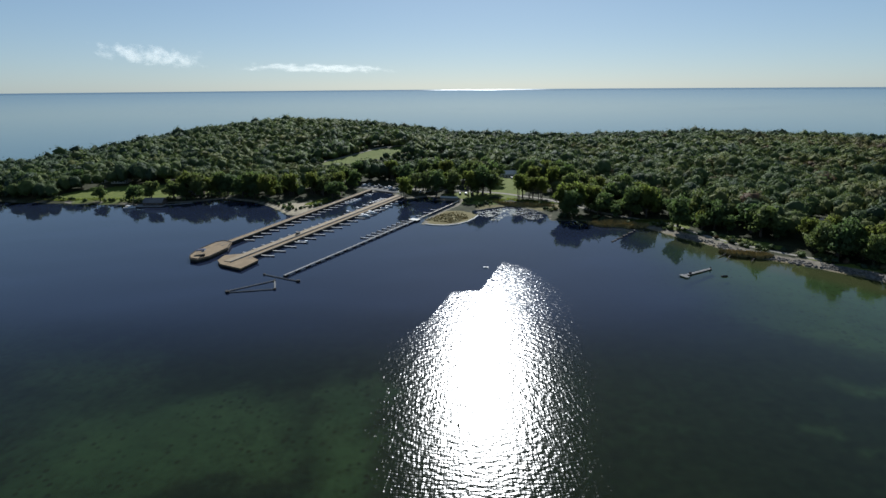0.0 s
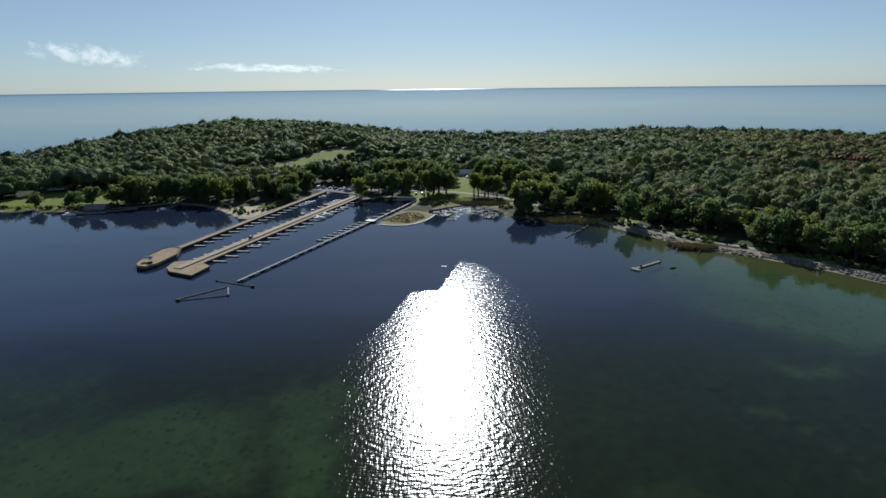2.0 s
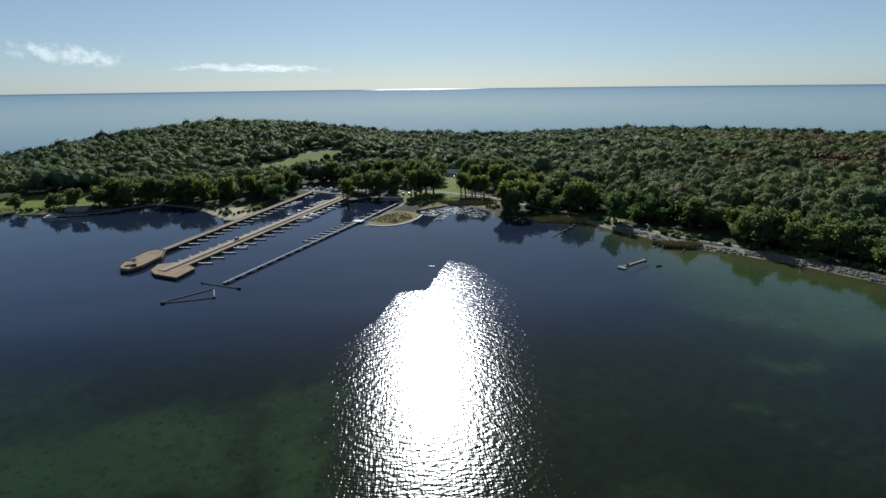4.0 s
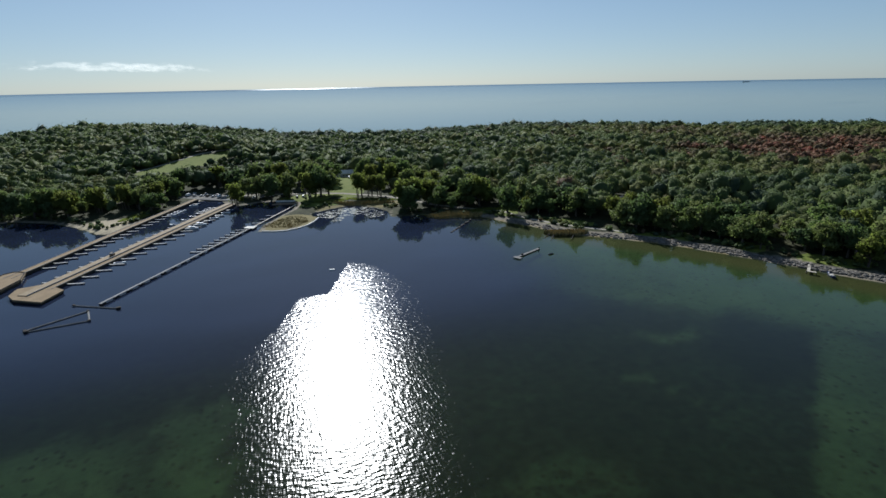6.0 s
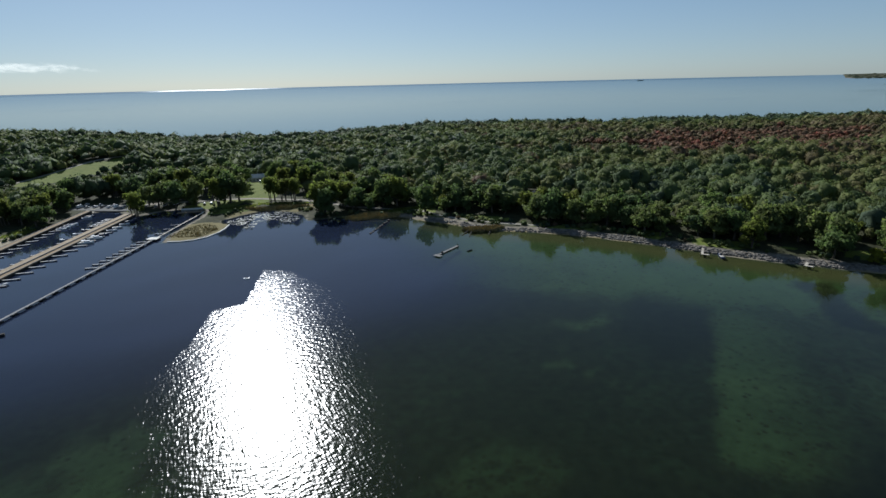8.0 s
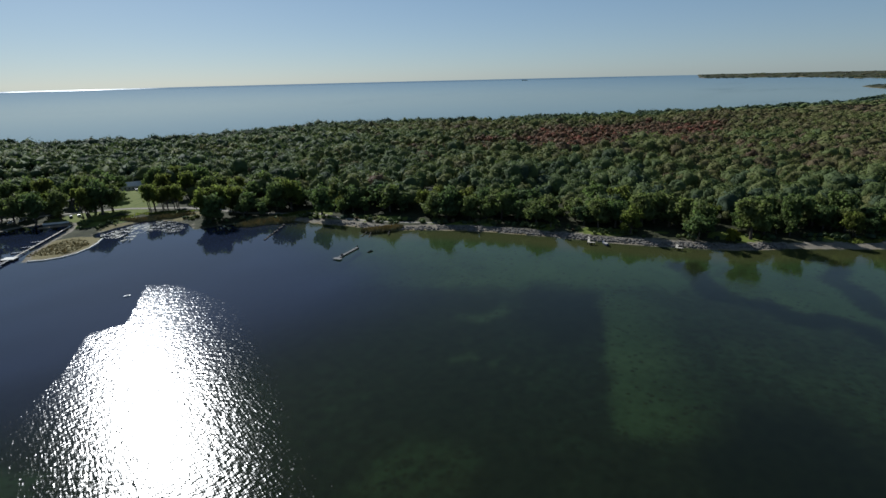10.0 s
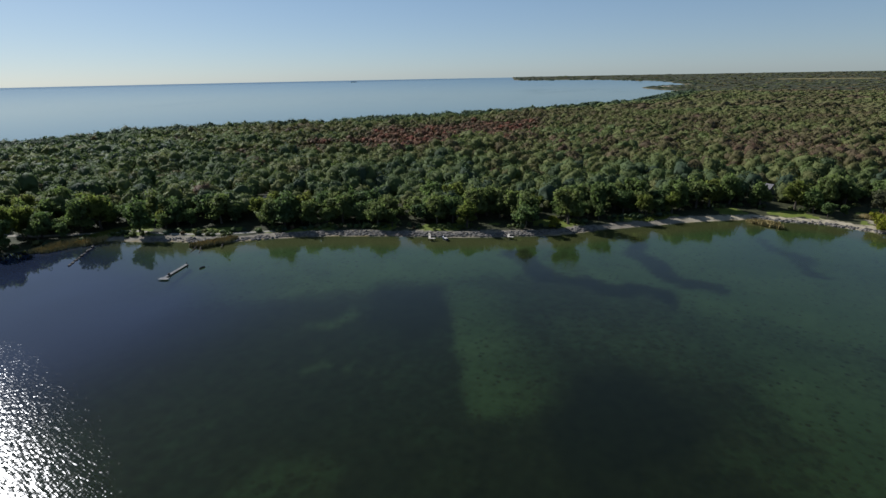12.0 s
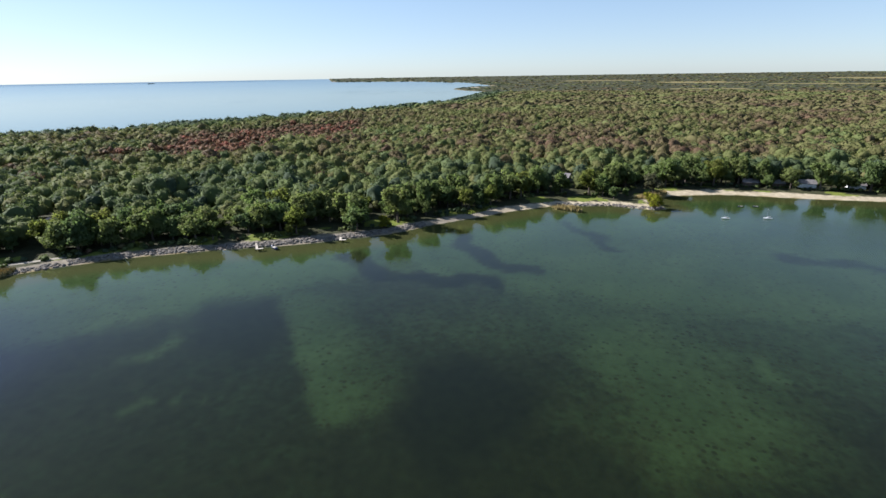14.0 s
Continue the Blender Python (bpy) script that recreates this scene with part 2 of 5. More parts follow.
M_CARS = [plain("car_paint_" + n, a, b, 0.5, 0.3, 0.2, 0.0) for n, a, b in
          (("white", (0.6, 0.6, 0.6), (0.75, 0.75, 0.75)), ("silver", (0.3, 0.31, 0.32), (0.42, 0.43, 0.44)), ("dark", (0.02, 0.025, 0.04), (0.05, 0.055, 0.07)), ("red", (0.25, 0.03, 0.025), (0.35, 0.05, 0.04)))]


# ---- mesh helpers ----
def fast_mesh(name, verts, faces, mat, smooth=False, normals=None, **floats):
    """A mesh from numpy arrays of vertices and of triangles or quads, with float attributes on its points."""
    me = bpy.data.meshes.new(name)
    n, k = len(faces), faces.shape[1]
    me.vertices.add(len(verts)), me.loops.add(n * k), me.polygons.add(n)
    me.vertices.foreach_set("co", np.ascontiguousarray(verts, np.float32).ravel())
    me.loops.foreach_set("vertex_index", np.ascontiguousarray(faces, np.int32).ravel())
    me.polygons.foreach_set("loop_start", np.arange(0, n * k, k, dtype=np.int32))
    me.polygons.foreach_set("use_smooth", np.full(n, smooth) if isinstance(smooth, bool) else smooth)
    for key, val in floats.items():
        me.attributes.new(key, "FLOAT", "POINT").data.foreach_set("value", np.ascontiguousarray(val, np.float32))
    me.update(calc_edges=True)
    if normals is not None:
        me.normals_split_custom_set_from_vertices(np.ascontiguousarray(normals, np.float32))
    me.materials.append(mat)
    return me


def part(name, bm, mat, parent=None, label="", smooth=False):
    me = bpy.data.meshes.new(name)
    if smooth:
        for fc in bm.faces:
            fc.smooth = True
    bm.to_mesh(me)
    bm.free()
    me.materials.append(mat)
    ob = new(name, me)
    ob.parent = parent
    return tagged(ob, label) if label else ob


def mesh_part(name, me, parent=None):
    ob = new(name, me)
    ob.parent = parent
    return ob


def thing(name, label, category, group="", m=None):
    ob = new(name)
    ob.empty_display_size = 0.5
    if m is not None:
        ob.matrix_basis = m
    return tagged(ob, label, category, group)


def box(bm, x, y, z, sx, sy, sz, turn=0.0, soft=0.0, taper=1.0):
    """A box centred at x, y with its underside at z; taper narrows its top."""
    r = bmesh.ops.create_cube(bm, size=1)
    vs = r["verts"]
    for v in vs:
        k = taper if v.co.z > 0 else 1.0
        v.co = Vector((v.co.x * sx * k, v.co.y * sy * k, (v.co.z + 0.5) * sz))
    if soft:
        es = {e for v in vs for e in v.link_edges}
        out = bmesh.ops.bevel(bm, geom=list(es), offset=soft, segments=1, affect="EDGES")
        vs = list({v for fc in out["faces"] for v in fc.verts} | {v for v in vs if v.is_valid})
    bmesh.ops.transform(bm, matrix=pose(x, y, z, 0, 0, turn), verts=vs)
    return vs


def tube(bm, a, b, r0, r1=None, seg=8):
    a, b = Vector(a), Vector(b)
    r1 = r0 if r1 is None else r1
    q = (b - a).to_track_quat("Z", "Y").to_matrix().to_4x4()
    bmesh.ops.create_cone(bm, cap_ends=True, segments=seg, radius1=r0, radius2=r1, depth=(b - a).length,
                          matrix=Matrix.Translation((a + b) / 2) @ q)


def B(fn, *args, **kw):
    bm = bmesh.new()
    fn(bm, *args, **kw)
    return bm


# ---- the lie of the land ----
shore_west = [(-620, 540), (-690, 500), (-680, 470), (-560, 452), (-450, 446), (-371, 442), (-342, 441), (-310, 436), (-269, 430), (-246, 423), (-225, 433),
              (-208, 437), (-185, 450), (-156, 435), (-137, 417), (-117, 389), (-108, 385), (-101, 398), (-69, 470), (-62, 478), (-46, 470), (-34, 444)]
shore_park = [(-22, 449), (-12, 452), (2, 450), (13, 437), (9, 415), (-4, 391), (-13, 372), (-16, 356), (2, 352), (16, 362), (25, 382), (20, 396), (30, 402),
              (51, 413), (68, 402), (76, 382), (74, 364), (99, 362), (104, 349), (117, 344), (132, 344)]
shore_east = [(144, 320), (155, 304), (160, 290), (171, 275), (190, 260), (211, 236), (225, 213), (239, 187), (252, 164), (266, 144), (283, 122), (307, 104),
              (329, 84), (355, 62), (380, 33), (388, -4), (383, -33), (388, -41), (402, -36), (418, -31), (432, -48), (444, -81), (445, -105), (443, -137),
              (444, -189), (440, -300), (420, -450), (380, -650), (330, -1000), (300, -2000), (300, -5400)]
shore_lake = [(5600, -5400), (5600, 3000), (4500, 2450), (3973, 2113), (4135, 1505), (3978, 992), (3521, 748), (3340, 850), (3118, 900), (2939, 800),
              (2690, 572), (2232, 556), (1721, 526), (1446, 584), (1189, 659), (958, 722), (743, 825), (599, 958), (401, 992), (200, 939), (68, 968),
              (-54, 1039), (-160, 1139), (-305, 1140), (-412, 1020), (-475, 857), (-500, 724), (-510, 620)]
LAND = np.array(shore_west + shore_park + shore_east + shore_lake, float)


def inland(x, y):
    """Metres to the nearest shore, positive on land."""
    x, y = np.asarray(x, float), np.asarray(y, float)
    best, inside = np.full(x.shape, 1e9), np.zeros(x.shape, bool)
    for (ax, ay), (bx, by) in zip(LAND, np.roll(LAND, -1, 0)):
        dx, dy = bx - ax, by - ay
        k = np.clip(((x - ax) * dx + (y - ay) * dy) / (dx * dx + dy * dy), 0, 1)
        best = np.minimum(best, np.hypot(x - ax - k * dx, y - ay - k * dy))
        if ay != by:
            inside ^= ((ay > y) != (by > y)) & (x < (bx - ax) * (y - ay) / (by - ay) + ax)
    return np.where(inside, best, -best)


def step(v, lo, hi):
    k = np.clip((v - lo) / (hi - lo), 0, 1)
    return k * k * (3 - 2 * k)


def wobble(x, y, size, seed=0.0):
    """Smooth rolling variation, about -1 to 1."""
    u, v = x / size + seed * 3.7, y / size - seed * 1.9
    return (np.sin(u * 2.1 + 1.3 * np.sin(v * 1.7 + seed)) + np.sin(v * 2.4 + 1.5 * np.sin(u * 1.3 - seed)) + 0.6 * np.sin(u * 4.7 - v * 3.9 + seed)) / 2.6


def far_lift(x, y):
    """The sheet rises slightly far out, so that its rim stands where the true horizon does."""
    return 64.0 * (np.clip(np.hypot(x, y) - 1500, 0, None) / 3400) ** 3


def oval(x, y, cx, cy, rx, ry, turn=0.0):
    """1 at the middle of an oval, 0 at its rim, negative outside."""
    c, s = math.cos(radians(turn)), math.sin(radians(turn))
    dx, dy = x - cx, y - cy
    return 1 - np.hypot((dx * c + dy * s) / rx, (dy * c - dx * s) / ry)


def ground_z(x, y, d=None):
    x, y = np.asarray(x, float), np.asarray(y, float)
    d = inland(x, y) if d is None else d
    hill = 23.5 * np.exp(-(((x + 250) * 0.966 + (y - 915) * 0.259) / 150) ** 2 / 2 * 1.0 - (((y - 915) * 0.966 - (x + 250) * 0.259) / 150) ** 2 / 2)
    hill = hill + 10 * np.exp(-((x + 70) ** 2 + (y - 712) ** 2) / (2 * 58.0 ** 2))
    up = np.minimum(d * 0.13, 1.1) + step(d, 12, 90) * (2.2 + 0.8 * wobble(x, y, 90)) + hill * step(d, 0, 60)
    spit = step(oval(x, y, 3, 374, 34, 34), 0.0, 0.35)
    up = up * (1 - 0.75 * spit)
    down = np.maximum(d * 0.07, -0.5) - 3.5 * step(-d, 10, 130) + 0.3 * wobble(x, y, 25, 2)
    return np.where(d > 0, up, np.minimum(down, d * 0.05)) + far_lift(x, y)


def polar_grid():
    az = np.unique(np.concatenate([np.arange(-50, 120.1, 0.5), np.arange(120, 310, 5)]))
    rad = np.concatenate([[0.0, 30, 60], np.arange(90, 500, 4), np.arange(500, 1200, 18), np.arange(1200, 4901, 100)])
    a, r = np.meshgrid(np.radians(az), rad)
    n, k = len(az), len(rad)
    i, j = np.meshgrid(np.arange(k - 1), np.arange(n), indexing="ij")
    jn = (j + 1) % n
    faces = np.stack([i * n + j, i * n + jn, (i + 1) * n + jn, (i + 1) * n + j], -1).reshape(-1, 4)
    return (r * np.sin(a)).ravel(), (r * np.cos(a)).ravel(), faces


LAWNS = [(-88, 652, 68, 22, 43), (-280, 466, 56, 34, 0), (58, 480, 17, 46, -6), (20, 450, 24, 16, 0), (30, 425, 20, 12, 0), (452, 377, 38, 22, -45),
         (255, 192, 8, 8, 0), (300, 138, 9, 7, 0), (140, 354, 18, 8, -15), (180, 302, 18, 6, -52), (345, 92, 12, 9, -45), (445, 60, 14, 8, 0), (-196, 470, 22, 9, 0)]
FIELDS = [(2480, -720, 200, 60, 74), (3350, -1050, 320, 90, 70), (2050, -560, 150, 40, 80), (2900, -420, 240, 60, 82), (3700, -500, 320, 90, 78), (3100, -1500, 300, 90, 62), (4100, 100, 300, 80, 88), (2300, -1000, 180, 45, 66), (3900, -1500, 300, 100, 70)]
FAR_BEACH = (3190, 800, 80, 26, -25)
gx, gy, gfaces = polar_grid()
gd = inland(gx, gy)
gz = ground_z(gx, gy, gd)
lawn = np.max([oval(gx, gy, *o) for o in LAWNS], 0)
yards = (gx > 125) & (gy < 350) & (gd > 9) & (gd < 26) & (wobble(gx, gy, 16, 4) > 0.25)
lawn = np.where(yards, np.maximum(lawn, 0.1), lawn)
east = step(gx, 120, 150) * (gy < 360)
beach_w = 5 + 9 * east + 3 * step(-gy, 40, 90) * east + 6 * wobble(gx, gy, 30, 1) * east
westbeach = step(oval(gx, gy, -124, 402, 32, 24, 40), 0, 0.3)
sand = np.where(gd > -3, np.clip(1.15 - gd / np.maximum(beach_w, 2), 0, 1), 0) * (1 - 0.5 * step(oval(gx, gy, 60, 385, 75, 45), 0, 0.3))
westbeach = np.maximum(westbeach, step(oval(gx, gy, *FAR_BEACH), 0, 0.2))
sand = np.maximum(sand, westbeach * (gd > 0))
marsh = np.maximum.reduce([step(oval(gx, gy, 4, 374, 27, 27), 0.0, 0.3), step(oval(gx, gy, 114, 354, 22, 13), 0, 0.4), step(oval(gx, gy, 428, -42, 26, 16), 0, 0.4), 0.9 * step(oval(gx, gy, 60, 405, 45, 14), 0, 0.4), step(np.max([oval(gx, gy, *o) for o in FIELDS], 0), 0, 0.15)])
# weed beds in the bay
jx, jy = gx + 6 * wobble(gx, gy, 14, 8), gy + 6 * wobble(gx, gy, 17, 9)
# a straight edge parts the pale inshore shelf from the weed beds
shelf = step((jx - 86) * 0.669 + (jy - 223) * 0.741, -4, 22) * step(gy, 95, 120) * step(gx, 70, 130)
shelf = np.maximum(shelf, step(jx, 206, 246) * (1 - step(gy, 105, 130)))
pale = 0.75 * shelf
for o, k in (((172, -28, 66, 52, 20), 0.5), ((-85, 138, 62, 36, 0), 0.62), ((-30, 142, 18, 44, 10), 0.6), ((-150, 190, 70, 22, -20), 0.4), ((62, 100, 22, 26, 0), 0.3)):
    pale = np.maximum(pale, k * step(oval(jx, jy, *o) + 0.22 * wobble(gx, gy, 22, 13), 0.0, 0.62))
across, down = (gx - 137) * 0.65 - (gy - 92) * 0.76 + 1.5 * wobble(gx, gy, 9, 3), (gx - 115) * 0.76 + (gy - 64) * 0.65
pale = np.maximum(pale, 0.56 * step(across, -2, 2) * (1 - step(across, 8, 44)) * step(down, 2, 14) * (1 - step(down, 95, 125)))
pale = np.maximum(pale, (0.24 + 0.16 * (1 - step(gy, 35, 90)) * step(gx, 165, 215) + 0.1 * wobble(gx, gy, 30, 2)) * step(jx, 158, 190) * (1 - step(jy, 115, 140)))


def streak(line, width):
    """Closeness to a bent line: 1 on it, 0 at its rim."""
    best = np.full(gx.shape, 1e9)
    for (ax, ay), (bx, by) in zip(line, line[1:]):
        k = np.clip(((jx - ax) * (bx - ax) + (jy - ay) * (by - ay)) / ((bx - ax) ** 2 + (by - ay) ** 2), 0, 1)
        best = np.minimum(best, np.hypot(jx - ax - k * (bx - ax), jy - ay - k * (by - ay)))
    return step(1 - best / width, 0.0, 0.6)


lines = 0.9 * streak([(315, 97), (293, 80), (268, 63), (257, 50), (253, 33)], 7)
lines = lines + 0.9 * streak([(244, 126), (231, 111), (226, 94), (230, 78), (234, 62), (232, 43)], 7)
lines = lines + 0.6 * streak([(340, 24), (321, 5), (300, -8)], 6) + 0.6 * streak([(307, -95), (312, -119), (304, -138)], 8)
lines = lines + 0.35 * step(oval(jx, jy, 138, 36, 34, 26), 0, 0.6) + 0.3 * step(oval(jx, jy, 165, 138, 38, 22, 40), 0, 0.6)
for fx, fy, fr in ((111, 139, 4), (115, 129, 3), (118, 116, 3), (120, -40, 3), (125, -54, 3), (194, -61, 11), (140, 155, 9), (-34, 160, 15)):
    pale = np.maximum(pale, (0.6 if fr > 4 else 0.4) * step(oval(jx, jy, fx, fy, fr * 1.5, fr) + 0.3 * wobble(gx, gy, 7, 1), 0.0, 0.8))
weed = 0.86 + 0.16 * wobble(gx, gy, 60, 3) - pale
weed = weed + lines
me = fast_mesh("ground", np.stack([gx, gy, gz], -1), gfaces, M_GROUND, True, beach=np.maximum((1 - step(gy, 40, 90)) * step(gx, 200, 300), westbeach), lawn=step(lawn, -0.05, 0.12), sand=sand, marsh=marsh, weed=np.clip(weed, 0, 1),
               bed=(gd < -0.2).astype(float), shoal=step(gd, -34, -2) * step(gx, 95, 140), depth_dim=np.clip(0.86 + 0.02 * step(gx, 60, 110) + 0.45 * lines - 0.5 * pale - 0.25 * step(gd, -70, -20), 0, 1))
tagged(new("ground", me), "low wooded peninsula with sandy shores and weedy lake bed", "ground", kind="structure")

# calm water in the lee of the shore, wind-ruffled water farther out
lee = np.interp(gx, [-400, -60, -30, -6, 3, 17, 24, 31, 44, 54, 66, 85, 120, 160], [110, 135, 165, 203, 231, 233, 255, 274, 267, 238, 200, 150, 120, 100])
wind = np.where(gx < 130, 1 - step(gy - lee, -3 - 14 * step(gx, 34, 50), 3 + 10 * step(gx, 34, 50)), 0.28 + 0.72 * step(-gd, 30, 110))
wind = np.where(np.hypot(gx - 250, gy + 250) > 1000, 0.0, wind)
lake = (gy > 560) | (gx > 700)
wind = np.where(lake & (gd < 0), 0.24 + 0.08 * wobble(gx, gy, 320, 6) + 0.08 * wobble(gx * 0.3 + gy * 0.1, gy, 110, 2), wind)
swell = step(np.hypot(gx, gy), 4600, 4800) * step(gy, 2000, 3000)
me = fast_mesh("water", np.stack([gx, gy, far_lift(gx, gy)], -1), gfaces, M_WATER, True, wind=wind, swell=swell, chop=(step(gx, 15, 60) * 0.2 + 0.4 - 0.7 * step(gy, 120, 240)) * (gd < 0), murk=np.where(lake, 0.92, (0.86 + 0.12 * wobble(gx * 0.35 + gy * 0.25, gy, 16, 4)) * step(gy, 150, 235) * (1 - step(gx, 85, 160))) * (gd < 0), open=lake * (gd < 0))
tagged(new("water", me), "clear green lake water, calm inshore and rippled farther out", "water", kind="structure")


# ---- trees ----
def ico(sub):
    bm = bmesh.new()
    bmesh.ops.create_icosphere(bm, subdivisions=sub, radius=1)
    v = np.array([p.co[:] for p in bm.verts])
    fc = np.array([[p.index for p in q.verts] for q in bm.faces])
    bm.free()
    return v, fc


def sprays(pts, nrm, size, rg):
    """One small triangle of leaves at each point, leaning about its outward direction."""
    n = len(pts)
    nr = nrm + rg.normal(0, 0.45, (n, 3))
    nr /= np.linalg.norm(nr, axis=1)[:, None]
    u = np.cross(nr, rg.normal(0, 1, (n, 3)))
    u /= np.linalg.norm(u, axis=1)[:, None] + 1e-9
    w = np.cross(nr, u)
    s = (size * rg.uniform(0.6, 1.3, n))[:, None]
    v = np.stack([pts + u * s, pts - u * s * 0.6 + w * s * 0.9, pts - u * s * 0.5 - w * s * 0.9], 1).reshape(-1, 3)
    return v, np.arange(3 * n).reshape(-1, 3)


def unit(v):
    return v / (np.linalg.norm(v, axis=1)[:, None] + 1e-9)


def crown(rg, core_sub, n_spray, spray, lobes=9, tall=0.62, core=1.0, skirt=-1.0):
    """A lobed crown, one unit in radius at the middle: a lumpy body with leaf sprays standing off it.
    Gives points, faces and soft outward normals. skirt: the height below which its body is left open."""
    ang, ht = rg.uniform(0, 6.283, lobes), rg.uniform(-0.45, 0.95, lobes)
    out = np.sqrt(np.clip(1 - ht ** 2, 0.15, 1)) * rg.uniform(0.6, 1.0, lobes)
    dirs = unit(np.stack([np.cos(ang) * out, np.sin(ang) * out, ht], -1))
    gain = rg.uniform(0.18, 0.58, lobes)

    def radius(d):
        return 0.60 + (gain * np.exp(-(1 - np.clip(d @ dirs.T, -1, 1)) * 13)).max(1) + 0.05 * np.sin(d[:, 0] * 9 + d[:, 1] * 7 + d[:, 2] * 8)

    def lean(d):
        """The outward direction of the lobe that a point belongs to."""
        near = dirs[np.argmax(gain * np.exp(-(1 - d @ dirs.T) * 13), 1)]
        return unit(d * radius(d)[:, None] - near * 0.5)

    v, fc = ico(core_sub)
    body = v * (core * radius(v))[:, None]
    fc = fc[v[fc][:, :, 2].max(1) > skirt]
    d = unit(rg.normal(0, 1, (n_spray, 3)) + np.array([0, 0, 0.45]))
    pts = d * (radius(d) * rg.uniform(0.95 if core > 0.9 else core, 1.10, n_spray))[:, None]
    sv, sf = sprays(pts, lean(d), spray, rg)
    nrm = np.concatenate([lean(v), np.repeat(unit(lean(d) + rg.normal(0, 0.42, (n_spray, 3))), 3, 0)])
    verts = np.concatenate([body, sv])
    verts[:, 2] *= tall
    return verts, np.concatenate([fc, sf + len(body)]), nrm


def tree(mat, height, width, seed, label, trunks=1, tall=0.62):
    """A broadleaf tree: tapered trunk with limbs, and a crown of lobes and leaf sprays."""
    rg = np.random.default_rng(seed)
    ob = thing("tree", label, "tree", "broadleaf trees")
    bm = bmesh.new()
    base = height * 0.30
    for i in range(trunks):
        off = Vector((rg.uniform(-1, 1), rg.uniform(-1, 1), 0)) * (0.18 * width if trunks > 1 else 0.0)
        r = 0.030 * height / math.sqrt(trunks)
        mid = off * 1.1 + Vector((rg.uniform(-0.4, 0.4), rg.uniform(-0.4, 0.4), base))
        tube(bm, off + Vector((0, 0, -0.6)), mid, r * 1.3, r * 0.85, 7)
        for j in range(4):
            a = j * 1.57 + rg.uniform(-0.5, 0.5)
            tube(bm, mid, mid + Vector((math.cos(a) * width * 0.28, math.sin(a) * width * 0.28, height * rg.uniform(0.22, 0.4))), r * 0.6, r * 0.15, 5)
        tube(bm, mid, mid + Vector((0, 0, height * 0.45)), r * 0.8, r * 0.2, 5)
    part("trunk", bm, M_BARK, ob)
    lumps = [crown(rg, 1, 760, 0.115, 14, 1.0, 0.55)]
    for i in range(6):
        lumps.append(crown(rg, 1, 230, 0.17, 7, 1.0, 0.45))
    V, F, S, n = [], [], [], 0
    half = height * (1 - 0.10) / 2
    for i, (v, fc, nm) in enumerate(lumps):
        if i == 0:
            w = v * np.array([width * 0.43, width * 0.43, half]) + np.array([0, 0, height - half])
        else:
            a = i * 1.05 + rg.uniform(-0.4, 0.4)
            k, far = rg.uniform(0.4, 0.62), rg.uniform(0.26, 0.42)
            w = v * np.array([width / 2, width / 2, half * 0.8]) * k + np.array([math.cos(a) * width * far, math.sin(a) * width * far, height * rg.uniform(0.24, 0.78)])
        V.append(w), F.append(fc + n), S.append(unit(nm + 0.5 * (w - np.array([0, 0, height * 0.5])) / height) if i else nm)
        n += len(v)
    mesh_part("crown", fast_mesh("crown", np.concatenate(V), np.concatenate(F), mat, True, np.concatenate(S)), ob)
    return ob


TREE_LABEL = "tall green broadleaf tree with a rounded crown near the shore"
kinds = [tree(M_TREE, 15, 12.5, 11, TREE_LABEL), tree(M_TREE, 14, 11.5, 12, TREE_LABEL), tree(M_TREE, 16.5, 11.5, 13, TREE_LABEL),
         tree(M_TREE, 13, 10.5, 14, TREE_LABEL), tree(M_TREE, 15, 14, 15, TREE_LABEL)]
willow = tree(M_WILLOW, 16, 10.5, 21, "pale green willow with several trunks beside the water", 4)
yellow = tree(M_WILLOW, 16, 12.5, 22, "yellow-green broadleaf tree at the wood's edge")
red = tree(M_RED, 12, 8, 23, "small crimson maple among green trees")
dry = tree(M_GREY, 13, 11, 24, "grey-leaved broadleaf tree on the point", 3)
bush = tree(M_YELLOW, 6, 6, 25, "bright yellow bush on the rocky shore", 5)
used = set()


def plant(kind, x, y, size=1.0, turn=None):
    z = float(ground_z(x, y)) - 0.1
    m = pose(x, y, z, 0, 0, rng.uniform(0, 360) if turn is None else turn) @ Matrix.Scale(size, 4)
    if kind.name in used:
        return copy_thing(kind, m)
    used.add(kind.name)
    kind.matrix_basis = m
    return kind


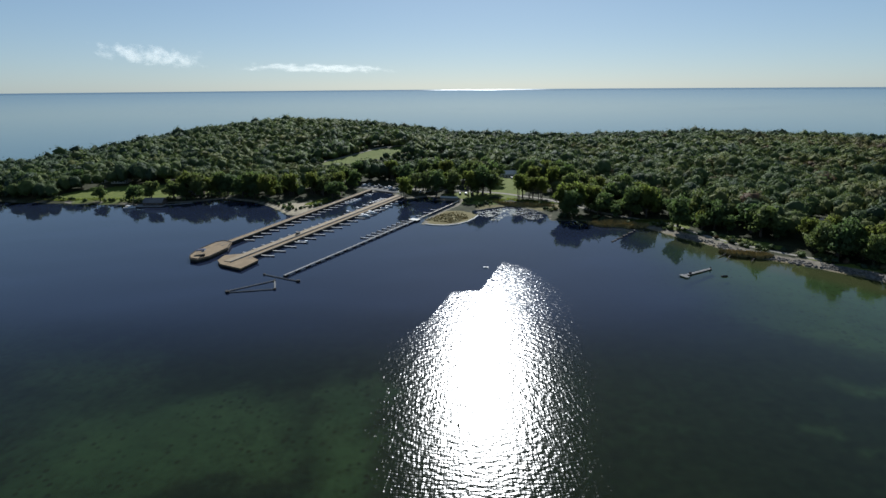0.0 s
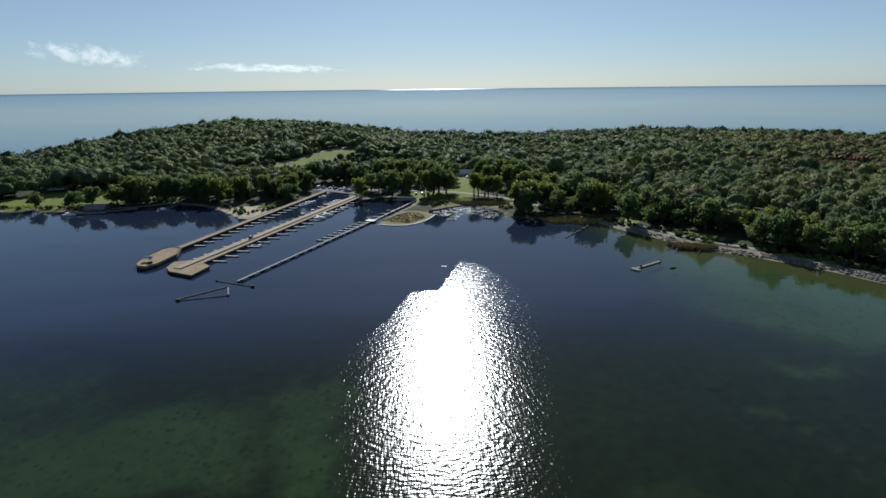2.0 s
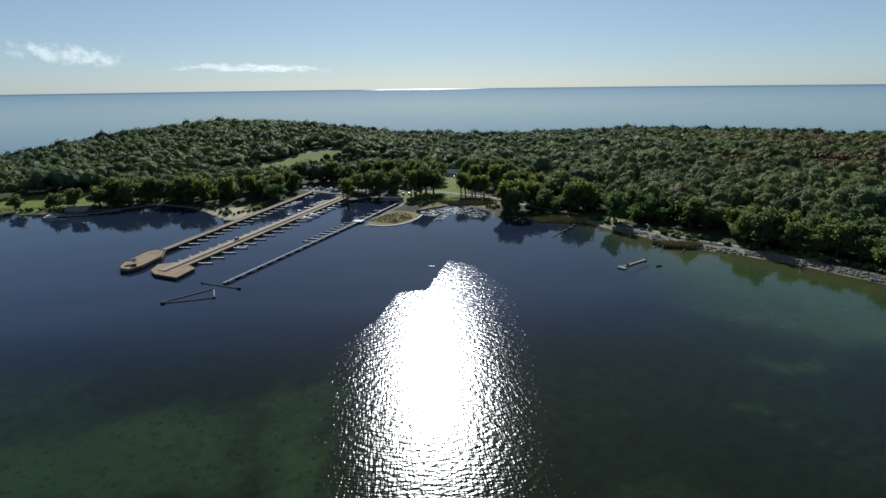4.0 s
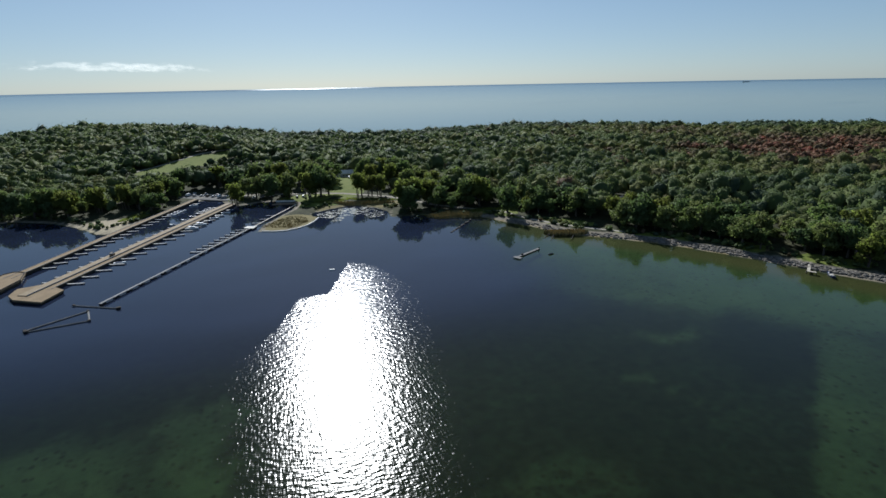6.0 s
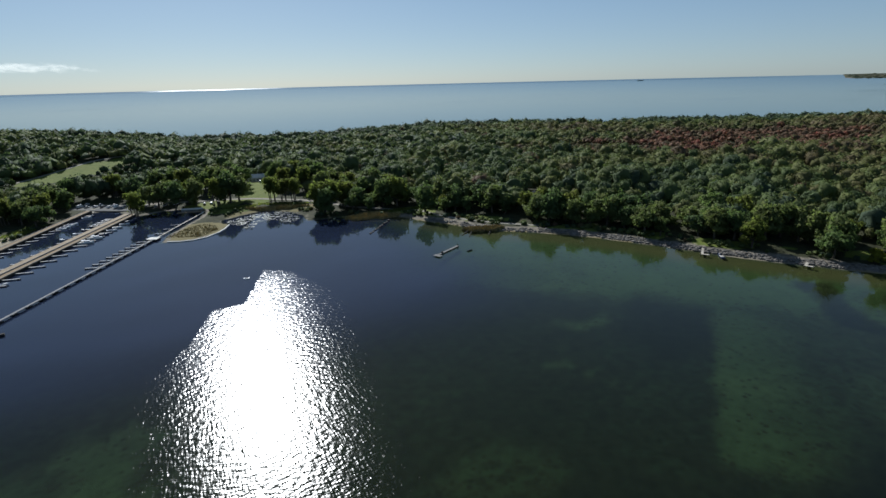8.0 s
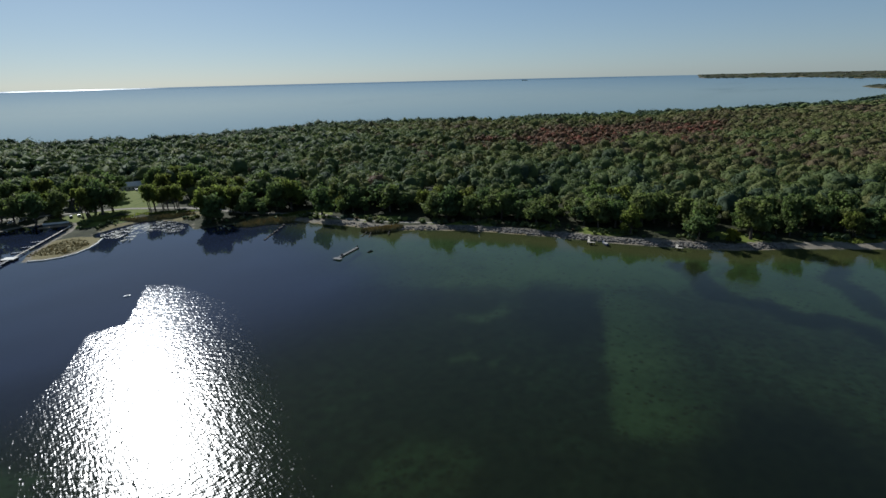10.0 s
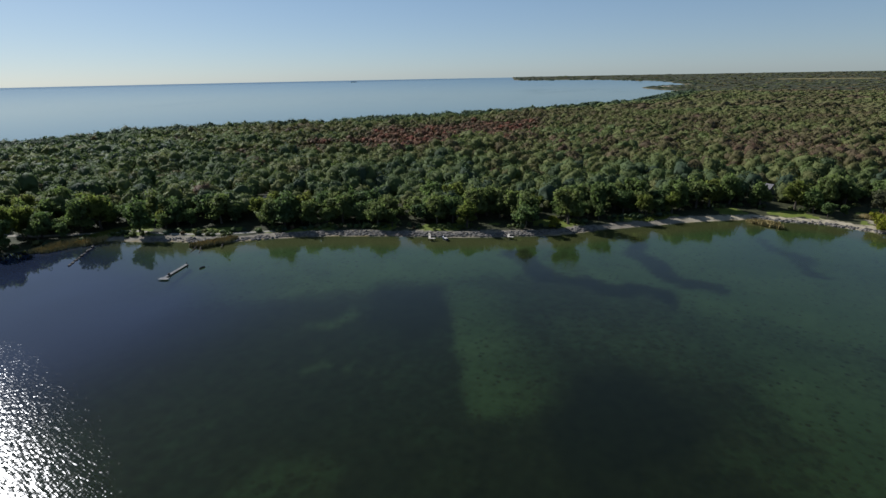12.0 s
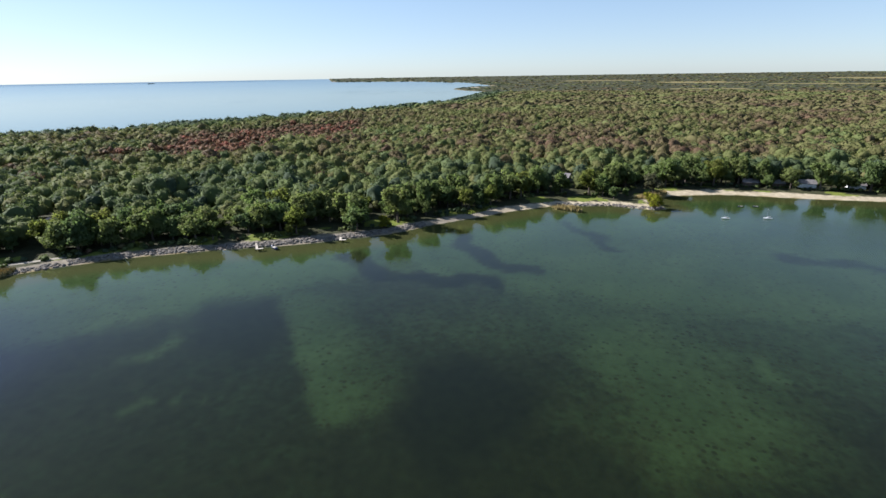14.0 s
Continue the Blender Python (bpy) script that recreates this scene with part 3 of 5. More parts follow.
front = [(-25, 478, 1.15, 4), (-8, 482, 1.2, 0), (6, 480, 1.1, 5), (-36, 505, 1.2, 4), (-20, 520, 1.2, 0), (2, 508, 1.3, 5), (18, 500, 1.2, 2), (24, 522, 1.2, 4), (110, 472, 1.2, 0), (118, 452, 1.1, 4), (104, 486, 1.2, 2), (96, 505, 1.2, 5), (84, 520, 1.1, 0), (-5, 530, 1.2, 4), (40, 535, 1.2, 0), (-92, 505, 1.1, 4), (-84, 520, 1.1, 2), (-50, 525, 1.2, 5), (-32, 439, 1.2, 5), (-6, 458, 1.3, 4), (8, 458, 1.25, 0), (-18, 462, 1.2, 4), (24, 447, 1.35, 5), (33, 450, 1.5, 0), (40, 456, 1.3, 4), (30, 464, 1.5, 2), (64, 440, 1.2, 5), (72, 438, 1.05, 5), (80, 434, 1.1, 5), (48, 505, 1.2, 4), (78, 505, 1.2, 0), (80, 480, 1.1, 5),
         (94, 466, 1.25, 5), (86, 380, 1.35, 5), (96, 382, 1.4, 5), (106, 386, 1.2, 5), (114, 402, 1.2, 4), (126, 398, 1.1, 0), (120, 420, 1.2, 5), (135, 385, 1.0, 1), (138, 410, 1.2, 2), (104, 432, 1.2, 0), (158, 369, 1.0, 1), (150, 378, 1.1, 0), (119, 364, 0.8, 3), (109, 372, 1.05, 1),
         (-206, 448, 1.15, 4), (-199, 452, 1.05, 5), (-186, 458, 1.1, 0), (-150, 458, 1.1, 5), (-130, 452, 1.2, 5), (-112, 458, 1.2, 5), (-92, 466, 1.15, 5), (-112, 472, 1.1, 1), (-82, 488, 1.0, 0),
         (-286, 441, 0.75, 4), (-257, 452, 0.7, 3), (-250, 450, 0.6, 1), (-335, 493, 1.0, 0), (-349, 479, 0.9, 1), (-375, 480, 0.95, 2), (-391, 468, 0.8, 3), (-174, 462, 1.0, 4), (-140, 452, 1.0, 3),
         (227, 274, 1.2, 6), (208, 296, 0.95, 5), (303, 325, 1.0, 7), (172, 346, 1.1, 0), (190, 322, 1.2, 4), (248, 252, 1.15, 4), (287, 214, 1.15, 0), (296, 202, 1.1, 6),
         (404, -6, 0.95, 3), (412, 2, 0.9, 0), (428, -33, 1.35, 8), (386, -33, 1.75, 9), (399, -30, 0.8, 9), (293, 128, 0.75, 9), (414, -14, 0.7, 3), (326, 112, 1.0, 3), (348, 90, 0.9, 5)]
for x, y, s, k in front:
    plant([*kinds, willow, yellow, red, dry, bush][k], x, y, s)
front_xy = np.array([f[:2] for f in front])


def scatter(spacing, near, far, rg):
    """Jittered places over the land between two distances."""
    n = int(2 * far / spacing) + 2
    i, j = np.meshgrid(np.arange(n), np.arange(n))
    x = (i + 0.5 * (j % 2)).ravel() * spacing - far + rg.uniform(-0.33, 0.33, n * n) * spacing
    y = j.ravel() * spacing * 0.9 - far * 0.9 + rg.uniform(-0.33, 0.33, n * n) * spacing
    r, az = np.hypot(x, y), np.degrees(np.arctan2(x, y))
    ok = (r >= near) & (r < far) & (az > -52) & (az < 122)
    return x[ok], y[ok]


def wooded(x, y):
    d = inland(x, y)
    margin = np.where((x > 130) & (y < 330), np.where(y < 75, 26, np.where(x < 235, 17, 13)), 6) + 4 * wobble(x, y, 18, 5)
    ok = d > margin
    for o in LAWNS + FIELDS + [FAR_BEACH]:
        ok &= oval(x, y, *o) < 0
    for o in ((-58, 496, 36, 30, 0), (5, 486, 92, 42, -8), (40, 452, 60, 20, -20), (85, 425, 30, 10, -40), (40, 424, 72, 38, 0), (4, 374, 30, 30, 0), (114, 354, 24, 14, 0), (-75, 465, 12, 16, 0), (-118, 414, 34, 36, 0),
              (428, -40, 24, 14, 0), (146, 352, 26, 15, -20), (182, 300, 26, 11, -52), (253, 204, 9, 18, 0), (280, 164, 9, 18, 0), (452, 35, 12, 10, 0), (478, -110, 7, 6, 0), (480, -150, 7, 6, 0), (482, -184, 7, 6, 0), (426, 27, 34, 9, 18), (232, 328, 9, 7, 0), (-325, 515, 16, 9, 0), (66, 530, 13, 9, 0)):
        ok &= oval(x, y, *o) < 0
    near = np.min(np.hypot(x[:, None] - front_xy[:, 0], y[:, None] - front_xy[:, 1]), 1) if len(x) else x
    return ok & (near > 6.5), d


SCRUB = (-84, 590, 100, 58, 20)
RUST = (668, 470, 285, 120, -6)
HEATH = (430, 525, 130, 62, -20)
GROVE = (548, 352, 92, 46, 24)
POPLARS = (352, 388, 78, 34, -25)


def tone_at(x, y, rg):
    """How far each tree has turned: 0 dark green, 1 red."""
    r, d = np.hypot(x, y), inland(x, y)
    lone = rg.normal(0, 1, len(x))
    t = 0.24 + 0.10 * wobble(x, y, 70, 1) + 0.07 * wobble(x, y, 24, 7) + lone * (0.13 - 0.09 * step(r, 600, 1300))
    back = step(x, 330, 560) * step(d, 60, 170)
    t = t + back * (0.33 + 0.13 * wobble(x, y, 150, 4) + 0.08 * wobble(x, y, 420, 9))
    rust = step(oval(x, y, *RUST) + 0.22 * wobble(x, y, 45, 6), 0.0, 0.35)
    t = t + (0.85 + 0.05 * lone + 0.05 * wobble(x, y, 30, 3) - t) * 0.95 * rust
    heath = step(oval(x, y, *HEATH) + 0.2 * wobble(x, y, 40, 2), 0.0, 0.4)
    t = t + (0.70 + 0.12 * lone - t) * 0.7 * heath
    for o, hue in ((GROVE, 0.38), (POPLARS, 0.46)):
        t = t + (hue + 0.05 * lone - t) * 0.85 * step(oval(x, y, *o) + 0.2 * wobble(x, y, 30, 5), 0.0, 0.3)
    t = np.where((rg.uniform(0, 1, len(x)) < 0.012) & (x > 120), 0.62 + 0.2 * rg.uniform(0, 1, len(x)), t)
    t = t - 0.26 * (1 - step(d, 50, 150)) * step(r, 560, 700) * (y > 300)
    return np.clip(t, 0.02, np.where(rust > 0.1, 0.92, 0.8))


def forest(name, label, x, y, kinds_, size, rg, rows_=1.0, hue=None):
    z, tone = np.maximum(ground_z(x, y), 0), tone_at(x, y, rg) if hue is None else hue + rg.normal(0, 0.04, len(x))
    pick = rg.integers(0, len(kinds_), len(x))
    V, F, S, T, n = [], [], [], [], 0
    for k, (cv, cf, cs) in enumerate(kinds_):
        w = np.where(pick == k)[0]
        if not len(w):
            continue
        a = rg.uniform(0, 6.283, len(w))
        grow = np.clip(1 + 0.30 * wobble(x[w], y[w], 40, 11) + rg.normal(0, 0.22, len(w)), 0.5, 1.65) * (1 - 0.36 * step(oval(x[w], y[w], *RUST), 0.0, 0.3)) * (1 - 0.45 * step(oval(x[w], y[w], *HEATH), 0.0, 0.3)) * (1 + 0.3 * step(oval(x[w], y[w], *GROVE), 0.0, 0.3)) * (1 - 0.52 * step(oval(x[w], y[w], *SCRUB), 0.0, 0.2))
        s = size * grow
        h = s * rg.uniform(0.85, 1.15, len(w))
        px = (cv[:, 0] * np.cos(a)[:, None] - cv[:, 1] * np.sin(a)[:, None]) * s[:, None] + x[w][:, None]
        py = (cv[:, 0] * np.sin(a)[:, None] + cv[:, 1] * np.cos(a)[:, None]) * s[:, None] + y[w][:, None]
        lift = rows_ * (rg.uniform(4.0, 8.0, len(w)) + 4.0 * (grow - 0.8) + 3.6 * wobble(x[w], y[w], 26, 7) + 2.0 * wobble(x[w], y[w], 75, 2))
        lift = lift * (1 - 0.52 * step(oval(x[w], y[w], *SCRUB), 0.0, 0.2))
        pz = cv[:, 2] * h[:, None] + (z[w] + lift)[:, None]
        V.append(np.stack([px, py, pz], -1).reshape(-1, 3))
        F.append((cf[None] + (np.arange(len(w)) * len(cv))[:, None, None] + n).reshape(-1, 3))
        S.append(np.stack([cs[:, 0] * np.cos(a)[:, None] - cs[:, 1] * np.sin(a)[:, None], cs[:, 0] * np.sin(a)[:, None] + cs[:, 1] * np.cos(a)[:, None], np.repeat(cs[None, :, 2], len(w), 0)], -1).reshape(-1, 3))
        T.append(np.repeat(tone[w], len(cv)))
        n += len(w) * len(cv)
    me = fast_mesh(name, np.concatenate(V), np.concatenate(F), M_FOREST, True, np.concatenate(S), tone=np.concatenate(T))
    return tagged(new(name, me), label, "forest", kind="stuff")


frg = np.random.default_rng(3)
x, y = scatter(10.2, 300, 620, frg)
ok, d = wooded(x, y)
edge_row = ok & (d < np.where(x > 130, 44, 34)) & (np.hypot(x, y) < 520)
ids = np.where(edge_row)[0][:230]
for i in ids:
    plant(yellow if frg.uniform() < 0.09 else kinds[int(frg.integers(0, 5))], float(x[i]), float(y[i]), float(frg.uniform(0.75, 1.3)))
rest = ok.copy()
rest[ids] = False
crowns_near = [crown(np.random.default_rng(40 + i), 2, 190, 0.08, 17, 1.12, 0.95, -0.45) for i in range(9)]
forest("forest_near", "dense green deciduous forest with some yellowing crowns", x[rest], y[rest], crowns_near, 6.6, frg)
x, y = scatter(4.2, 300, 560, frg)
d = inland(x, y)
margin = np.where((x > 130) & (y < 330), np.where(y < 75, 25, 11), 5)
ok = (d > margin) & (d < margin + 9) & (wobble(x, y, 9, 3) > -0.1) & (oval(x, y, -30, 470, 60, 34) < 0) & (oval(x, y, 55, 470, 32, 60) < 0) & (oval(x, y, -280, 470, 52, 30) < 0) & (oval(x, y, 4, 374, 36, 40) < 0)
shrubs = [crown(np.random.default_rng(30 + i), 1, 34, 0.2, 6, 0.8) for i in range(5)]
forest("undergrowth", "low green bushes along the wood's edge", x[ok], y[ok], shrubs, 2.0, frg, 0.12)
x, y = scatter(6.2, 500, 680, frg)
ok = wooded(x, y)[0] & (oval(x, y, *SCRUB) > 0)
forest("thicket", "low green trees and bushes below the hillside meadow", x[ok], y[ok], crowns_near, 3.6, frg, 0.22, 0.34)
x, y = scatter(10.0, 620, 1250, frg)
ok, d = wooded(x, y)
crowns_mid = [crown(np.random.default_rng(60 + i), 1, 40, 0.13, 11, 0.92, 0.98, -0.3) for i in range(9)]
forest("forest_middle", "dense deciduous forest turning rust red in places", x[ok], y[ok], crowns_mid, 7.8, frg, 0.72)
x, y = scatter(13, 1250, 2500, frg)
ok, d = wooded(x, y)
crowns_far = [crown(np.random.default_rng(80 + i), 1, 8, 0.16, 9, 0.62, 1.0, 0.0) for i in range(8)]
forest("forest_far", "brownish green forest stretching into the distance", x[ok], y[ok], crowns_far, 10.6, frg, 0.6)
x, y = frg.uniform(-2200, 4890, 26000), frg.uniform(-4890, 4890, 26000)
ok = (np.hypot(x, y) > 2500) & (np.hypot(x, y) < 4890) & (np.abs(np.degrees(np.arctan2(x, y)) - 35) < 87)
x, y = x[ok], y[ok]
ok, d = wooded(x, y)
crowns_rim = [crown(np.random.default_rng(90 + i), 1, 0, 0.4, 9, 0.16, 1.0, 0.0) for i in range(8)]
forest("forest_horizon", "hazy green forest near the horizon", x[ok], y[ok], crowns_rim, 20, frg, 0.03)


# ---- the marina ----
def along(a, b, k, side=0.0):
    """The place k of the way from a to b, side metres to its right."""
    a, b = Vector(a), Vector(b)
    u = (b - a).normalized()
    p = a + (b - a) * k
    return p.x + u.y * side, p.y - u.x * side


def heading(a, b):
    return math.degrees(math.atan2(b[1] - a[1], b[0] - a[0]))


PIER_W = ((-132, 302), (-66, 478))
PIER_E = ((-110, 280), (-37, 449))
WALK = ((-79.4, 251.6), (-20, 365.4))
WALK_END = (12.5, 431)


def slab(bm, a, b, w, z, thick):
    x, y = along(a, b, 0.5)
    box(bm, x, y, z, (Vector(b) - Vector(a)).length, w, thick, heading(a, b), 0.05)


def pier(name, a, b, width, label, tip, tip_label):
    """A fixed pier: deck on a dark sheet-piled wall, with kerbs, bollards and a wider head."""
    ob = thing(name, label, "pier", "marina piers")
    part("wall", B(slab, a, b, width - 0.3, -2.5, 3.2), M_TIMBER, ob, "dark sheet-pile wall")
    part("deck", B(slab, a, b, width, 0.7, 0.35), M_CONCRETE, ob)
    for s in (-1, 1):
        p, q = along(a, b, 0.0, s * (width / 2 - 0.2)), along(a, b, 1.0, s * (width / 2 - 0.2))
        part("kerb", B(slab, p, q, 0.3, 1.05, 0.2), M_GREYWOOD, ob)
    head = bmesh.new()
    vs = [head.verts.new((px, py, 0.4)) for px, py in tip]
    top = bmesh.ops.extrude_face_region(head, geom=[head.faces.new(vs)])
    bmesh.ops.translate(head, verts=[v for v in top["geom"] if isinstance(v, bmesh.types.BMVert)], vec=(0, 0, 0.67))
    bmesh.ops.recalc_face_normals(head, faces=head.faces)
    part("pier_head", head, M_CONCRETE, ob, tip_label)
    skirt = bmesh.new()
    cx, cy = sum(p[0] for p in tip) / len(tip), sum(p[1] for p in tip) / len(tip)
    vs = [skirt.verts.new((cx + (px - cx) * 0.97, cy + (py - cy) * 0.97, -2.5)) for px, py in tip]
    top = bmesh.ops.extrude_face_region(skirt, geom=[skirt.faces.new(vs)])
    bmesh.ops.translate(skirt, verts=[v for v in top["geom"] if isinstance(v, bmesh.types.BMVert)], vec=(0, 0, 2.85))
    bmesh.ops.recalc_face_normals(skirt, faces=skirt.faces)
    part("head_wall", skirt, M_TIMBER, ob)
    for i in range(14):
        bx, by = along(a, b, 0.05 + i * 0.068, (width / 2 - 0.55) * (1 if i % 2 else -1))
        part("bollard", B(tube, (bx, by, 1.0), (bx, by, 1.75), 0.16, 0.13, 6), M_METAL, ob)
    return ob


def rim_of(ob, tip):
    """A raised kerb round a pier head."""
    for p, q in zip(tip, tip[1:] + tip[:1]):
        cx, cy = sum(v[0] for v in tip) / len(tip), sum(v[1] for v in tip) / len(tip)
        p, q = [(cx + (v[0] - cx) * 0.96, cy + (v[1] - cy) * 0.96) for v in (p, q)]
        part("head_kerb", B(slab, p, q, 0.45, 1.05, 0.3), M_TIMBER, ob)


west = pier("west_pier", *PIER_W, 4.6, "long tan concrete pier with dark walls in the marina",
     [(-132.7, 275.5), (-138, 277.5), (-140.5, 283), (-141, 293), (-136.5, 310), (-132.5, 313), (-127, 310), (-124.5, 297), (-128.5, 280.5)], "rounded pier head")
east_ = pier("east_pier", *PIER_E, 9.0, "broad tan concrete pier with finger docks on both sides",
     [(-117.7, 268.5), (-121.8, 275), (-121.5, 284), (-112, 287), (-106, 281.5), (-99.8, 275), (-104.3, 261)], "square pier head")


rim_of(west, [(-132.7, 275.5), (-138, 277.5), (-140.5, 283), (-141, 293), (-136.5, 310), (-132.5, 313), (-127, 310), (-124.5, 297), (-128.5, 280.5)])
lo, hi = along(*PIER_E, -0.05, -1.9), along(*PIER_E, 1.0, -1.9)
part("upper_walk", B(slab, lo, hi, 4.6, 1.06, 0.35), M_DECK, east_, "raised tan walkway")
part("parapet", B(slab, along(*PIER_E, -0.05, 0.55), along(*PIER_E, 1.0, 0.55), 0.35, 1.06, 0.62), M_GREYWOOD, east_)
west.matrix_basis, east_.matrix_basis = pose(0, 0, 0.8), pose(0, 0, 0.45)
utility_cart = thing("utility_cart", "small dark utility cart standing on the pier", "cart")
utility_cart.matrix_basis = pose(*along(*PIER_E, 0.27, -1.6), 1.87, 0, 0, heading(*PIER_E))
part("body", B(box, 0, 0, 0.35, 3.0, 1.4, 0.6, 0, 0.1), M_TIMBER, utility_cart)
part("roof", B(box, -0.2, 0, 1.75, 1.8, 1.3, 0.08, 0, 0.03), M_BROWN, utility_cart)
for sx in (-1.0, 1.0):
    for sy in (-0.6, 0.6):
        part("wheel", B(tube, (sx, sy - 0.1, 0.3), (sx, sy + 0.1, 0.3), 0.3, 0.3, 9), M_RUBBER, utility_cart)
        part("roof_post", B(tube, (sx * 0.8 - 0.2, sy, 0.9), (sx * 0.8 - 0.2, sy, 1.76), 0.04, 0.04, 5), M_METAL, utility_cart)


tent = thing("work_shelter", "small dark canopy and crates on the pier head", "shelter", m=pose(0, 0, 0.8))
for dx, dy in ((-2, -1.5), (2, -1.5), (2, 1.5), (-2, 1.5)):
    part("pole", B(tube, (-135 + dx, 286 + dy, 1.05), (-135 + dx, 286 + dy, 3.2), 0.06, 0.06, 5), M_METAL, tent)
part("canopy", B(box, -135, 286, 3.2, 4.8, 3.8, 0.5, 20, 0.1, 0.6), M_CANVAS, tent)
part("crate", B(box, -132.5, 281.5, 1.07, 2.2, 1.4, 1.1, 35, 0.05), M_TIMBER, tent)
part("crate", B(box, -136, 290.5, 1.07, 1.6, 1.3, 0.9, 10, 0.05), M_HULL, tent, "white crate")


def finger(length, width, label, group):
    ob = thing("finger_dock", label, "dock", group)
    part("deck", B(box, length / 2, 0, 0.42, length, width, 0.16, 0, 0.03), M_FINGER, ob)
    bm = B(box, 0, 0, 0, 2.2, width * 0.9, 0.1, 0, 0.02)
    bmesh.ops.transform(bm, matrix=pose(0.1, 0, 0.78, 0, 14, 0), verts=bm.verts)
    part("ramp", bm, M_DRIFT, ob, "pale boarding ramp")
    part("stringer", B(box, length / 2, 0, 0.2, length - 0.2, width * 0.55, 0.22), M_TIMBER, ob)
    for px in (length * 0.5, length - 0.3):
        part("pile", B(tube, (px, width / 2 - 0.1, -3.0), (px, width / 2 - 0.1, 0.95), 0.13, 0.12, 6), M_TIMBER, ob)
    part("float", B(box, length - 0.9, 0, -0.15, 1.2, width * 0.9, 0.4), M_TIMBER, ob)
    return ob


def row_of_fingers(a, b, ks, side, length, width, label, group, slant=0.0):
    first = finger(length, width, label, group)
    for i, k in enumerate(ks):
        x, y = along(a, b, k, side)
        m = pose(x, y, 0, 0, 0, heading(a, b) - math.copysign(90, side) + slant)
        if i == 0:
            first.matrix_basis = m
        else:
            copy_thing(first, m)


row_of_fingers(*PIER_W, np.linspace(0.10, 0.79, 17), 2.2, 7.0, 1.1, "narrow grey wooden finger dock beside the west pier", "west pier fingers", 16)
row_of_fingers(*PIER_E, np.linspace(0.06, 0.88, 20), -4.0, 5.6, 1.1, "short grey wooden finger dock along the east pier", "inner fingers", 14)
row_of_fingers(*PIER_E, np.linspace(0.05, 0.73, 14), 4.4, 8.0, 1.1, "long grey wooden finger dock along the east pier", "outer fingers", 14)
row_of_fingers(WALK[1], WALK_END, np.linspace(0.05, 0.5, 4), -0.6, 6.5, 0.8, "slim dark finger dock beside the boardwalk", "boardwalk fingers", 12)
row_of_fingers(*WALK, np.linspace(0.60, 0.97, 9), -1.2, 7.5, 0.9, "slim dark finger dock beside the floating walkway", "walkway fingers", 12)

walkway = thing("floating_walkway", "long grey floating walkway on dark wooden cribs", "dock")
for i in range(16):
    p, q = along(*WALK, i / 16 + 0.0006), along(*WALK, (i + 1) / 16 - 0.0006)
    part("deck_section", B(slab, p, q, 1.7, 0.75, 0.18), M_GREYWOOD, walkway)
    part("edge_rail", B(slab, along(*WALK, i / 16 + 0.004, 0.85), along(*WALK, (i + 1) / 16 - 0.004, 0.85), 0.16, 0.93, 0.22), M_GREYWOOD, walkway)
    cx, cy = along(*WALK, i / 16 + 0.012, 0.1)
    part("crib", B(box, cx, cy, -2.5, 2.2, 2.3, 3.0, heading(*WALK), 0.05), M_TIMBER, walkway)
    part("beam", B(slab, p, q, 0.5, 0.45, 0.3), M_TIMBER, walkway)
gang = thing("gangway", "pale boardwalk joining the walkway to the shore", "walkway")
for i in range(8):
    p, q = along(WALK[1], WALK_END, i / 8 + 0.005), along(WALK[1], WALK_END, (i + 1) / 8 - 0.005)
    part("deck_section", B(slab, p, q, 1.15, 0.75, 0.15), M_DRIFT, gang)
    for s in (-0.7, 0.7):
        hx, hy = along(WALK[1], WALK_END, i / 8 + 0.03, s)
        part("pile", B(tube, (hx, hy, -1.2), (hx, hy, 0.75), 0.12, 0.12, 6), M_TIMBER, gang)
pad = thing("dock_platform", "square pale platform where the walkway meets the boardwalk", "platform")
part("deck", B(box, -20.5, 366.5, 0.95, 5.2, 6.6, 0.18, heading(*WALK), 0.04), M_PALE, pad)
part("base", B(box, -20.5, 366.5, -1.5, 4.8, 6.2, 2.45, heading(*WALK)), M_TIMBER, pad)
fence = thing("launch_wall", "low pale sea wall beside the boat launch", "wall")
part("wall", B(slab, (-3, 448), (12, 444), 0.6, 0.2, 1.2), M_PALE, fence)
part("apron", B(slab, (-6, 440), (11, 437), 4.0, -0.4, 0.75), M_CONCRETE, fence)


def log_boom(points, label):
    ob = thing("log_boom", label, "floating boom", "log booms")
    for p, q in zip(points, points[1:]):
        part("log", B(tube, (*p, 0.12), (*q, 0.16), 0.42, 0.36, 7), M_OLDDECK, ob)
        part("tie", B(box, *p, 0.2, 1.2, 1.0, 0.5, heading(p, q), 0.06), M_TIMBER, ob)
    part("tie", B(box, *points[-1], 0.2, 1.7, 1.3, 0.7, 10, 0.06), M_TIMBER, ob)
    return ob


log_boom([(-100.5, 232), (-82.5, 246), (-79, 234.5), (-99.5, 230.6)], "floating triangle of grey logs off the marina")
log_boom([(-90.3, 255), (-70.7, 244.8)], "single floating grey log boom off the walkway")

